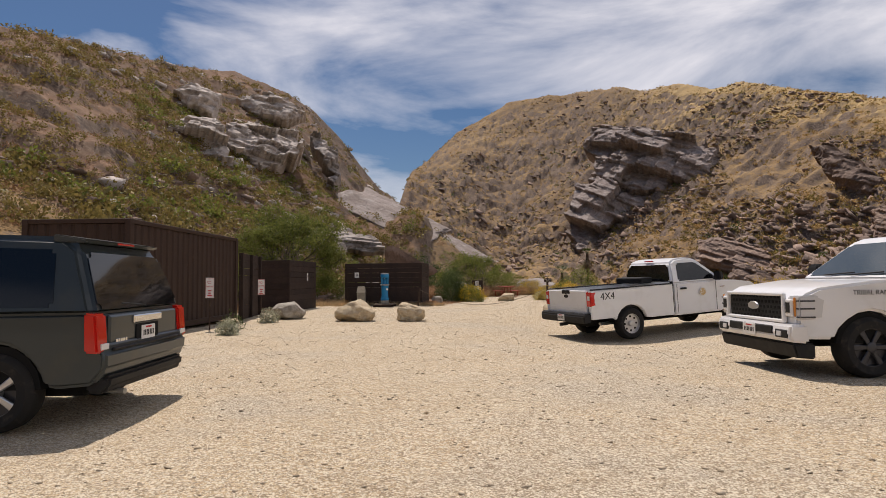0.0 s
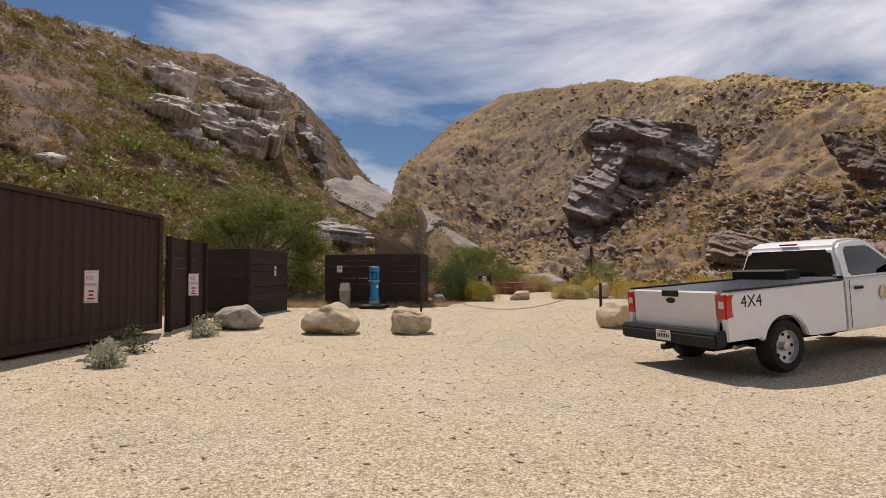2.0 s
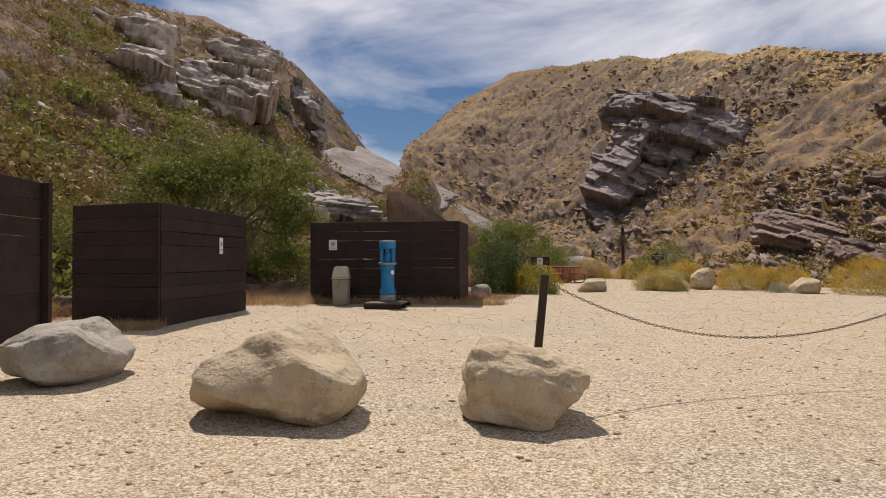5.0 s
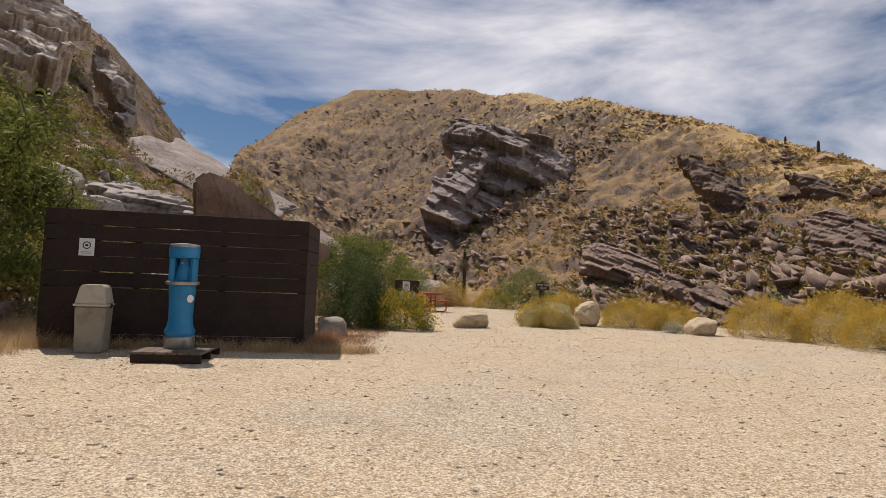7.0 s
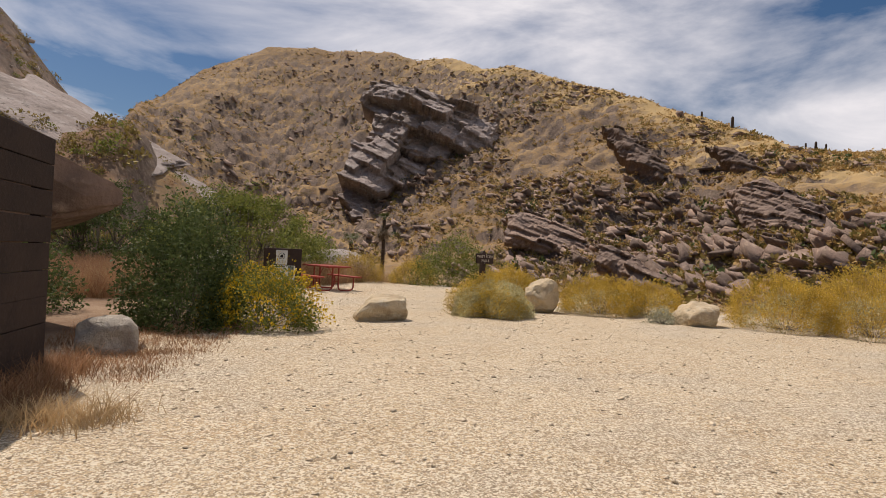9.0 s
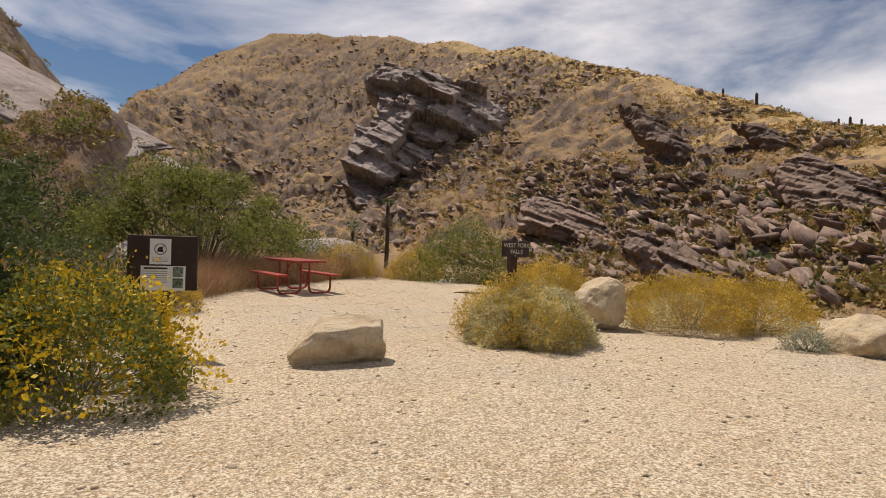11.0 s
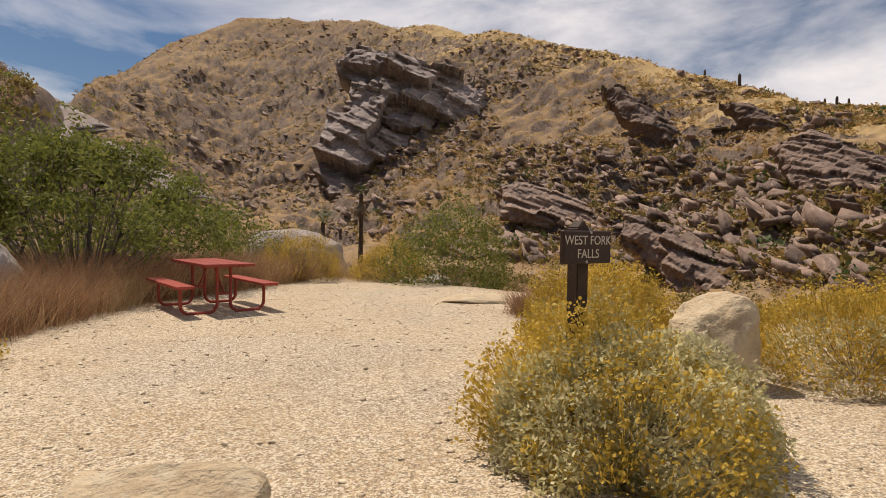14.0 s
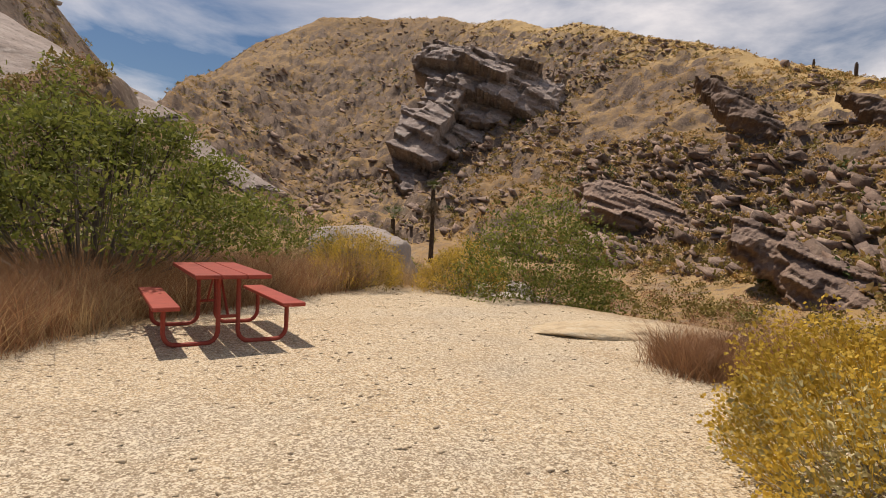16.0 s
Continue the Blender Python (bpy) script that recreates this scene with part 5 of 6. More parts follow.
    for wy in (-0.02, 0.5):
        part("wiper", beam((cowl + 0.10, wy - 0.45, zb + 0.04), (cowl + 0.05, wy + 0.1, zb + 0.075), 0.015, 0.02), M_BLACK, t)
    mirrors(t, 1.02, half - 0.07, 1.40, M_BLACK)
    for ax in (ra, fa):
        for s in (-1, 1):
            wheel(t, ax, s * 0.86, 0.395, 0.26, M_RIM if not crew else M_RIMD, 6, s, steel=not crew)
    return tagged(t, "white crew-cab pickup with a black honeycomb grille on gravel" if crew else "white regular-cab pickup with a long bed and door emblem", "pickup truck")


def suv(x, y, heading):
    t = place("suv_car", x, y, rz=heading)
    t.scale = (0.965, 0.965, 0.965)
    half, zb = 0.985, 1.10
    ra, fa, tail, nose = -1.45, 1.39, -2.42, 2.40
    out = [(tail + 0.10, 0.42), (tail - 0.02, 0.56), (tail - 0.03, 0.74), (tail + 0.04, 0.78), (tail + 0.07, zb + 0.02), (0.75, zb), (1.15, zb - 0.02), (2.1, zb - 0.1), (nose, zb - 0.28), (nose, 0.5), (nose - 0.1, 0.40)] + arch(fa, 0.44, 0.43) + [(fa - 0.6, 0.36), (ra + 0.6, 0.36)] + arch(ra, 0.44, 0.43) + [(ra - 0.55, 0.40)]
    part("body_shell", prism(out, -half, half, 0.07, taper=lambda q, z: (1 - 0.05 * max(0, (0.7 - z) / 0.35)) * (1 - 0.06 * max(0, (-q - 2.1) / 0.3)), seg=3), M_SUV, t, smooth=True)
    cabin(t, M_SUV, [(tail + 0.06, zb - 0.03), (tail + 0.30, 1.75), (tail + 0.46, 1.86), (-0.5, 1.92), (0.3, 1.86), (0.5, 1.78), (1.25, zb - 0.03)], half - 0.03, 0.80,
          [[(-1.96, zb + 0.07), (-1.90, 1.73), (-1.32, 1.75), (-1.32, zb + 0.07)], [(-1.22, zb + 0.06), (-1.22, 1.76), (-0.46, 1.78), (-0.44, zb + 0.06)], [(-0.34, zb + 0.06), (-0.38, 1.78), (0.38, 1.73), (0.92, zb + 0.06)]], M_TINT, M_TINT, 0.07)
    part("roof_spoiler", prism([(tail + 0.30, 1.80), (tail + 0.26, 1.835), (tail + 0.60, 1.89), (tail + 0.60, 1.81)], -0.74, 0.74, 0.012), M_SUV, t)
    part("high_stop_lamp", box(tail + 0.285, 0, 1.822, 0.03, 0.34, 0.022, 0.004), M_LAMP_R, t)
    part("rear_wiper", beam((tail + 0.07, -0.05, zb + 0.05), (tail + 0.09, 0.42, zb + 0.09), 0.012, 0.02), M_BLACK, t)
    part("tailgate_panel", box(tail + 0.05, 0, 0.94, 0.04, 1.48, 0.28, 0.02), M_SUV, t)
    part("chrome_strip", box(tail + 0.022, 0, 1.015, 0.03, 0.62, 0.085, 0.012), M_CHROME, t, "chrome bar on the tailgate")
    # dark plate on the panel, painted shade of the hollow
    part("plate_recess_shade", box(tail + 0.026, 0, 0.86, 0.02, 0.50, 0.20, 0.01), M_DARK, t)
    plate(t, pose(tail + 0.012, 0, 0.86, 0, 0, 180))
    for k in range(5):
        part("badge_letter", box(tail + 0.026, 0.62 - 0.045 * k, 0.82, 0.008, 0.03, 0.04, 0.003), M_CHROME, t)
    for s in (-1, 1):
        lamp = part("tail_lamp", prism([(tail + 0.005, 0.73), (tail + 0.035, zb + 0.0), (tail + 0.15, zb + 0.02), (tail + 0.14, 0.74)], s * 0.80, s * (half + 0.003), 0.02), M_LAMP_R, t, "tall red tail lamp")
        part("reversing_lamp", box(tail + 0.006, s * 0.87, 0.79, 0.02, 0.13, 0.06, 0.006), M_LAMP_C, lamp)
        part("arch_liner", prism(arch(ra, 0.425, 0.40), s * (half - 0.32), s * (half - 0.05)), M_DARK, t)
        part("arch_liner", prism(arch(fa, 0.425, 0.40), s * (half - 0.32), s * (half - 0.05)), M_DARK, t)
        part("door_handle", box(-0.9, s * (half + 0.002), 1.0, 0.18, 0.03, 0.04, 0.01), M_SUV, t)
        part("headlamp", box(nose - 0.12, s * 0.76, 0.82, 0.22, 0.34, 0.20, 0.04), M_LAMP_C, t)
        for ax in (ra, fa):
            wheel(t, ax, s * 0.86, 0.375, 0.24, M_RIM, 5, s)
    part("rear_bumper_lower", prism([(tail + 0.05, 0.32), (tail - 0.01, 0.38), (tail - 0.035, 0.50), (tail + 0.18, 0.50), (tail + 0.22, 0.34)], -half + 0.16, half - 0.16, 0.03), M_BLACK, t, "black lower bumper")
    part("bumper_step", box(tail + 0.02, 0, 0.752, 0.10, 1.5, 0.03, 0.01), M_BLACK, t)
    part("exhaust_pipe", tube([(tail + 0.4, 0.5, 0.32), (tail - 0.03, 0.55, 0.31)], 0.03, 10), M_METAL, t)
    part("underbody", box(0, 0, 0.36, 4.3, 1.4, 0.14, 0.03), M_DARK, t)
    part("front_grille", box(nose + 0.002, 0, 0.74, 0.03, 1.0, 0.2, 0.02), M_BLACK, t)
    mirrors(t, 0.75, half - 0.09, 1.16, M_SUV)
    for d in (0.55, -0.42):
        seam(t, d, 0.5, zb - 0.02, half - 0.004)
    tagged(t, "dark grey-green sport utility car with tinted windows", "car")


pickup(7.68, 19.90, 28.5, -0.08, -3.2, False, 0.95)
pickup(9.86, 13.40, 190, 0.0, 0, True, 0.96)
suv(-2.28, 9.74, 190)

# ---- outcrops on the hills ----
DARK_ROCK = "dark brown layered rock outcrop on the dry hillside"
for x, y, z, az, slope, seed, block, relief, step, poly in (
        (53.8, 99.1, 14.2, 38, 50, 33, (4, 1.3), 1.6, 0.2, ((-5, 13), (-2, 13), (2, 8), (6, 2), (4.5, -1.5), (0.5, 1), (-2.5, 7))),
        (59.1, 84.6, 13.2, 48, 48, 34, (2.6, 0.9), 1.1, 0.17, ((-4, 7), (0, 6), (3.5, 1), (3.5, -1.5), (0, 0.5))),
        (37.1, 59.3, 2.6, 54, 42, 35, (1.6, 0.55), 0.8, 0.11, ((-4, 8), (-1.5, 10), (3, 5.5), (4, -1.5), (0.5, -0.5), (-2.5, 3.5))),
        (32.3, 88.1, 2.2, 28, 45, 36, (3.4, 0.9), 1.0, 0.15, ((-3.5, 7), (0, 7.5), (5.5, 4), (7.5, 0), (5.5, -1.5), (0.5, 0), (-3.5, 1.5))),
        (25.8, 58.6, -2.1, 43, 50, 37, (2.2, 0.7), 0.8, 0.1, ((-4, 6.5), (-2, 5.5), (0.5, 3.5), (3.5, 2.5), (3, -0.8), (0.5, -0.8), (-2, 2), (-4, 4)))):
    tagged(rock_face("rock_outcrop", x, y, z, az, slope, poly, seed, M_ROCK, 26, block, relief, step), DARK_ROCK, "rock outcrop")


def cliff():
    t = place("cliff", 30, 145)
    rock_face("cliff_face", 35.8, 151.5, 24.6, 17.3, 58, ((-15, 25), (-6, 25), (4, 20), (10, 17.5), (18, 10.5), (18, 4.5), (12, -2), (0, -1.5), (-7, 0), (-11, 3.5), (-14, 5), (-13.5, 13), (-16.5, 16), (-16.5, 21.5)), 41, M_CLIFF, 22, (9, 6.0), 2.5, 0.3, t)
    rock_face("leaning_slab", 20.3, 140.5, 9.0, 14, 54, ((-4, 21.5), (1.5, 23), (11.5, 17.5), (13, 14.5), (7.5, 8.5), (1.5, -1.5), (-2, -2), (-5, 7), (-6.5, 11)), 48, M_CLIFF, 28, (15, 6.5), 3.0, 0.28, t)
    tagged(t, "great grey cliff of tilted rock slabs with overhangs", "cliff")


cliff()
PALE = "pale grey granite outcrop on the brushy hillside"
for x, y, z, az, slope, seed, block, relief, step, dip, poly in (
        (-26.3, 56.6, 12.0, -35, 44, 51, (4.6, 3.0), 1.2, 0.14, 14, ((-4, 9.5), (-2, 11.5), (1.5, 13), (2, 9.5), (1.5, 0), (-0.5, 2), (-3.5, 6))),
        (-24.1, 63.9, 14.2, -28, 40, 52, (3.6, 2.6), 1.4, 0.14, 20, ((-4.5, 9.5), (-2.5, 11.5), (0.5, 10.5), (4.5, 11), (4, 3.5), (2, 2), (-0.5, -0.5), (-2, 1.5), (-4, 5))),
        (-32.7, 85.3, 26.4, -26, 45, 53, (3.5, 1.2), 1.2, 0.2, 12, ((-6.5, 5.5), (-2, 8), (2, 7), (5, 2), (1.5, -0.5), (-3.5, 1.5))),
        (-20.6, 75.3, 14.6, -20, 50, 54, (3.0, 2.0), 1.2, 0.18, 30, ((-3.5, 12.5), (-1, 9.5), (1.5, 6), (2, 1.5), (0.5, -0.5), (-1, 4.5))),
        (-32.5, 70.1, 23.0, -29, 50, 55, (2.6, 1.0), 1.0, 0.2, 10, ((-6.5, 4), (-4, 6), (-0.5, 4), (-1.5, -1), (-4.5, 0.5))),
        (-11.1, 53.2, 4.3, -18, 32, 56, (2.6, 0.9), 0.6, 0.12, 8, ((-3.5, 3), (-1, 3.5), (2.5, 2), (3.5, -1), (-0.5, -0.5), (-3, 1)))):
    tagged(rock_face("rock_outcrop", x, y, z, az, slope, poly, seed, M_ROCK_L, dip, block, relief, step), PALE, "rock outcrop")
boulder("boulder", -12.4, 48.6, (0.9, 0.7, 1.15), M_ROCK_L, "upright grey boulder on the brushy slope", 61, (0, 14, 20), sink=0.2, square=0.6)
boulder("boulder", -12.0, 52.5, (0.9, 0.7, 0.6), M_ROCK_L, "pale boulder on the brushy slope", 62, (0, 8, 0), sink=0.15, square=0.6)


def big_slab(x, y, size, rot, lift, seed, label):
    v, f = slab_shape(40, size, np.random.default_rng(seed), 0.16, 0.07, 0.10)
    v[:, 2] *= 0.62 - 0.38 * v[:, 0] / size[0] - 0.25 * np.abs(v[:, 1]) / size[1]
    ob = quick_mesh("rock_slab", v @ turn(*[radians(a) for a in rot]).T, f, M_SLAB)
    ob.location = (x, y, lift)
    tagged(ob, label, "rock")


big_slab(-12.4, 76, (7.2, 5.2, 2.0), (17, 21, -10), 9.2, 71, "broad smooth pale granite slab sloping down the hill")
big_slab(-3.5, 80, (4.5, 3.0, 1.2), (6, 24, -18), 5.2, 79, "lower pale granite slab in the gully")
boulder("boulder", -6.5, 44.5, (0.9, 0.8, 0.6), M_ROCK_L, "pale boulder on the slope behind the screen", 72)
boulder("boulder", -0.3, 46.0, (0.8, 0.6, 0.6), M_ROCK_L, "pale boulder under the mesquite", 73)
boulder("boulder", 6.2, 63, (2.6, 1.8, 1.7), M_ROCK_L, "rounded grey boulder in the wash", 74)
boulder("boulder", 10.8, 58, (1.3, 1.0, 0.8), M_BOULDER_G, "pale grey boulder in the wash", 75, sink=0.2)
boulder("boulder", 10.2, 54.5, (1.1, 0.9, 0.8), M_BOULDER_G, "flat pale boulder in the wash", 76, sink=0.2)
scatter("hillside_rocks", M_ROCK, 4200, polar_pick(8, 62, 0.0, 0.75, -0.06, 0.9), (0.2, 1.0), 0.24, 1, 201, "broken brown rock slabs strewn over the slope", tilt=(0.42, 0.36))
scatter("hillside_rocks", M_ROCK, 4200, polar_pick(-9, 62, 0.1, 0.98, 0.02), (0.22, 1.1), 0.34, 1, 202, "brown stones among the dry grass of the slope", tilt=(0.35, 0.3))
scatter("hillside_rocks", M_ROCK, 1200, polar_pick(0, 45, 0.0, 0.4, -0.1), (0.2, 1.0), 0.32, 1, 203, "fallen rocks below the cliff", tilt=(0.4, 0.35))
scatter("hillside_stones", M_ROCK_L, 800, polar_pick(-80, -12, 0.1, 1.0, 0.05), (0.15, 0.75), 0.5, 1, 204, "grey stones among the brush of the slope", tilt=(0.0, 0.2))
scatter("hillside_stones", M_ROCK, 2500, polar_pick(-85, -25, 0.0, 0.4, 0.0), (0.08, 0.5), 0.5, 1, 205, "small dark scree on the red slope")


# ---- plants ----


def leaf_cloud(points, outward, size, rng, slim=0.45):
    """Diamond leaves, two triangles each, at the points, turned every way but leaning outward."""
    n = len(points)
    a = rng.normal(size=(n, 3)) + outward * 0.7
    a /= np.linalg.norm(a, axis=1)[:, None]
    b = np.cross(a, rng.normal(size=(n, 3)))
    b /= np.linalg.norm(b, axis=1)[:, None] + 1e-9
    s = (np.asarray(size) * rng.uniform(0.6, 1.35, n))[:, None]
    tip, side = a * s, b * s * slim * 0.5
    v = np.stack([points, points + tip * 0.5 + side, points + tip, points + tip * 0.5 - side], 1).reshape(-1, 3)
    k = np.arange(n)[:, None] * 4
    return v, np.concatenate([k + [0, 1, 2], k + [0, 2, 3]])


def child(ob, parent):
    ob.parent = parent
    return ob


def dome_points(n, rx, ry, h, rng, inner=0.55, low=-0.05, lump=0.25):
    d = rng.normal(size=(n, 3))
    d[:, 2] = np.abs(d[:, 2]) + low
    d /= np.linalg.norm(d, axis=1)[:, None]
    off = rng.uniform(0, 40, 2)
    bump = 1 + lump * 2 * value_noise(d[:, 0] * 2.6 + off[0] + d[:, 2], d[:, 1] * 2.6 + off[1]) + lump * value_noise(d[:, 0] * 7 + off[1], d[:, 1] * 7 + d[:, 2] * 6)
    r = (inner + (1 - inner) * rng.random(n) ** 0.5) * bump
    return d * r[:, None] * (rx, ry, h), d


def twigs(ends, rng, thick=0.006, start=0.12):
    """Thin stems from the middle of the base to the ends, three-sided."""
    vs, fs = [], []
    for k, e in enumerate(ends):
        b0 = np.array([e[0] * start, e[1] * start, 0.0])
        mid = b0 * 0.4 + e * 0.6 + (0, 0, -0.05 * np.linalg.norm(e))
        side = np.cross(e, rng.normal(size=3))
        side *= thick / (np.linalg.norm(side) + 1e-9)
        i = len(vs)
        vs += [b0 + side, b0 - side, mid + side * 0.7, mid - side * 0.7, e]
        fs += [(i, i + 1, i + 3), (i, i + 3, i + 2), (i + 2, i + 3, i + 4)]
    return np.array(vs), np.array(fs)


def bush(name, x, y, rx, ry, h, leaves, size, leaf_mat, label, seed, stalks=0, stalk_mat=None, inner=0.5, flowers=0, flower_mat=None, twig_count=60, slim=0.45, lump=0.25, low=-0.05, leaf_top=1.0):
    rng = np.random.default_rng(seed)
    t = place(name, x, y)
    p, d = dome_points(leaves, rx, ry, h * leaf_top, rng, inner, low, lump)
    v, f = leaf_cloud(p, d, size, rng, slim)
    child(quick_mesh("foliage", v, f, leaf_mat), t)
    ends, _ = dome_points(twig_count, rx * 0.9, ry * 0.9, h * 0.85, rng, 0.8)
    v, f = twigs(ends, rng)
    child(quick_mesh("stem_spray", v, f, M_TWIG), t)
    if stalks:
        e, dd = dome_points(stalks, rx, ry, h, rng, 0.82, 0.0, lump)
        up = dd + (0, 0, 0.7) + rng.normal(size=dd.shape) * 0.25
        up /= np.linalg.norm(up, axis=1)[:, None]
        ln = rng.uniform(0.10, 0.26, stalks)[:, None] * min(1.0, h)
        side = np.cross(up, rng.normal(size=up.shape))
        side *= 0.0035 / (np.linalg.norm(side, axis=1)[:, None] + 1e-9)
        v = np.stack([e - side, e + side, e + up * ln], 1).reshape(-1, 3)
        tagged(child(quick_mesh("stalk_spray", v, np.arange(stalks * 3).reshape(-1, 3), stalk_mat), t), kind="stuff")
        heads = np.repeat(e + up * ln, 3, 0) + rng.normal(size=(stalks * 3, 3)) * 0.012
        v, f = leaf_cloud(heads, np.repeat(up, 3, 0), 0.024, rng, 0.9)
        tagged(child(quick_mesh("bloom", v, f, stalk_mat), t), kind="stuff")
    if flowers:
        e, dd = dome_points(flowers, rx, ry, h, rng, 0.9, 0.15, lump)
        v, f = leaf_cloud(e, dd, 0.035, rng, 1.0)
        child(quick_mesh("blossom", v, f, flower_mat), t)
    return tagged(t, label, "bush", "bushes round the lot")


def limb_tree(name, x, y, height, spread, seed, leaf_mat, leaves, size, label, trunks=4, bark=None, crown_flat=0.6, low_crown=0.25, depth=3):
    """Several crooked trunks that fork; leaves in sprays round the outer forks."""
    rng = np.random.default_rng(seed)
    t = place(name, x, y)
    ends = []

    def grow(p, d, length, radius, level, host):
        pts, rad = [p], [radius]
        for k in range(4):
            d = (d + Vector(rng.normal(0, 0.22, 3)) + Vector((0, 0, 0.05))).normalized()
            p = p + d * length / 4
            pts.append(p)
            rad.append(radius * (1 - 0.1 * (k + 1)))
        ob = part("trunk" if level == 0 else "limb", tube(pts, rad, 7 if level < 2 else 5), bark or M_BARK, host, smooth=True)
        if level == 0:
            ob_host = ob
        else:
            ob_host = host
        if level < depth:
            for _ in range(3 if level else 3):
                q = (d + Vector(rng.normal(0, 0.65, 3)) * Vector((1, 1, crown_flat))).normalized()
                grow(p, q, length * rng.uniform(0.6, 0.8), radius * 0.6, level + 1, ob_host)
        if level >= depth - 1:
            ends.extend(pts[2:])

    for k in range(trunks):
        a = 2 * math.pi * (k + rng.random() * 0.5) / trunks
        lean = spread / height * rng.uniform(0.5, 0.9)
        grow(Vector((0.12 * math.cos(a), 0.12 * math.sin(a), -0.1)), Vector((math.cos(a) * lean, math.sin(a) * lean, 0.8)).normalized(), height * 0.42, 0.04 * height * 0.42, 0, t)
    e = np.array([q[:] for q in ends])
    # leaf sprays: clumps round limb ends, and a lumpy outer shell
    c = e[rng.integers(len(e), size=leaves // 60)]
    sh, _ = dome_points(leaves // 60, spread, spread * 0.9, height, rng, 0.72, -0.15, 0.22)
    sh[:, 2] = np.maximum(sh[:, 2], height * low_crown * rng.uniform(0.6, 1.3, len(sh)))
    c = np.concatenate([c, sh])
    idx = np.repeat(np.arange(len(c)), 30)
    pts = c[idx] + rng.normal(size=(len(idx), 3)) * (0.20, 0.20, 0.13) * np.array(height / 4.2)
    v, f = leaf_cloud(pts, rng.normal(size=pts.shape) * 0.5 + (0, 0, -0.2), size, rng, 0.4)
    child(quick_mesh("crown", v, f, leaf_mat), t)
    tw, _ = dome_points(420, spread * 0.95, spread * 0.9, height * 0.95, rng, 0.7, -0.1)
    tw[:, 2] = np.maximum(tw[:, 2], height * 0.2)
    v, f = twigs(tw, rng, 0.016, 0.35)
    v[:, 2] = np.maximum(v[:, 2], 0.25 * height * (np.hypot(v[:, 0], v[:, 1]) / spread))
    child(quick_mesh("twig_spray", v, f, M_TWIG), t)
    return tagged(t, label, "tree")


def grass(name, mat, pick, tufts, height, seed, label, blades=22, width=0.0032, spread=0.10):
    rng = np.random.default_rng(seed)
    xs, ys = pick(rng, tufts)
    zs = land(xs, ys)[0]
    n = tufts * blades
    base = np.repeat(np.stack([xs, ys, zs - 0.02], -1), blades, 0)
    hs = np.repeat(height * rng.uniform(0.5, 1.25, tufts), blades) * rng.uniform(0.6, 1.1, n)
    lean = rng.normal(size=(n, 2)) * 0.62
    root = base + np.concatenate([rng.normal(size=(n, 2)) * spread, np.zeros((n, 1))], 1)
    tip = root + np.concatenate([lean * hs[:, None], hs[:, None]], 1)
    mid = root * 0.45 + tip * 0.55 + np.concatenate([-lean * hs[:, None] * 0.15, np.zeros((n, 1))], 1)
    a = rng.uniform(0, math.pi, n)
    side = np.stack([np.cos(a), np.sin(a), np.zeros(n)], -1) * width
    v = np.stack([root - side, root + side, mid + side * 0.8, mid - side * 0.8, tip], 1).reshape(-1, 3)
    k = np.arange(n)[:, None] * 5
    f = np.concatenate([k + [0, 1, 2], k + [0, 2, 3], k + [3, 2, 4]])
    return tagged(quick_mesh(name, v, f, mat), label, "grass", kind="stuff")


def area_pick(x0, x1, y0, y1, test=None):
    def pick(rng, n):
        xs, ys = [], []
        while len(xs) < n:
            x, y = rng.uniform(x0, x1, n), rng.uniform(y0, y1, n)
            k = np.ones(n, bool) if test is None else test(x, y)
            xs.extend(x[k])
            ys.extend(y[k])
        return np.array(xs[:n]), np.array(ys[:n])
    return pick


def shrubs(name, mat, count, pick, sizes, seed, label, leaves=26, squat=0.75, leaf=0.42, slim=0.65):
    """Hillside shrubs, each a loose lump of leaf sprays; one mesh."""
    rng = np.random.default_rng(seed)
    xs, ys = pick(rng, count)
    zs = land(xs, ys)[0]
    s = sizes[0] * (sizes[1] / sizes[0]) ** (rng.random(count) ** 1.6)
    d = rng.normal(size=(count * leaves, 3))
    d[:, 2] = np.abs(d[:, 2])
    d /= np.linalg.norm(d, axis=1)[:, None]
    r = 0.35 + 0.65 * rng.random(count * leaves) ** 0.5
    sc = np.repeat(s, leaves)
    p = d * (r * sc)[:, None] * (0.75, 0.75, squat) + np.repeat(np.stack([xs, ys, zs], -1), leaves, 0)
    v, f = leaf_cloud(p - d * (0.15 * sc)[:, None], d, leaf * sc, rng, slim)
    return tagged(quick_mesh(name, v, f, mat), label, "shrubs", kind="stuff")


shrubs("hillside_shrubs", L_TAN, 14000, polar_pick(-12, 64, 0.12, 1.0, -0.3, 0.7), (0.3, 0.9), 301, "tan dry bunch grass covering the far slope", 16)
shrubs("hillside_shrubs", L_OLIVE, 7000, polar_pick(-12, 64, 0.0, 1.0, -0.15), (0.35, 1.1), 302, "olive desert shrubs dotted over the far slope", 20)
shrubs("hillside_shrubs", L_GREEN_D, 450, polar_pick(-10, 60, 0.0, 0.9, 0.0), (0.6, 2.0), 303, "dark green shrubs on the far slope", 40, leaf=0.22)
shrubs("hillside_shrubs", L_GREEN, 750, polar_pick(-80, -12, 0.0, 0.75, 0.0), (0.5, 2.0), 304, "green brush on the near slope", 90, leaf=0.16)
shrubs("hillside_shrubs", L_OLIVE, 4600, polar_pick(-85, -12, 0.02, 1.0, -0.2), (0.45, 1.6), 305, "olive brush on the near slope", 46, leaf=0.2)
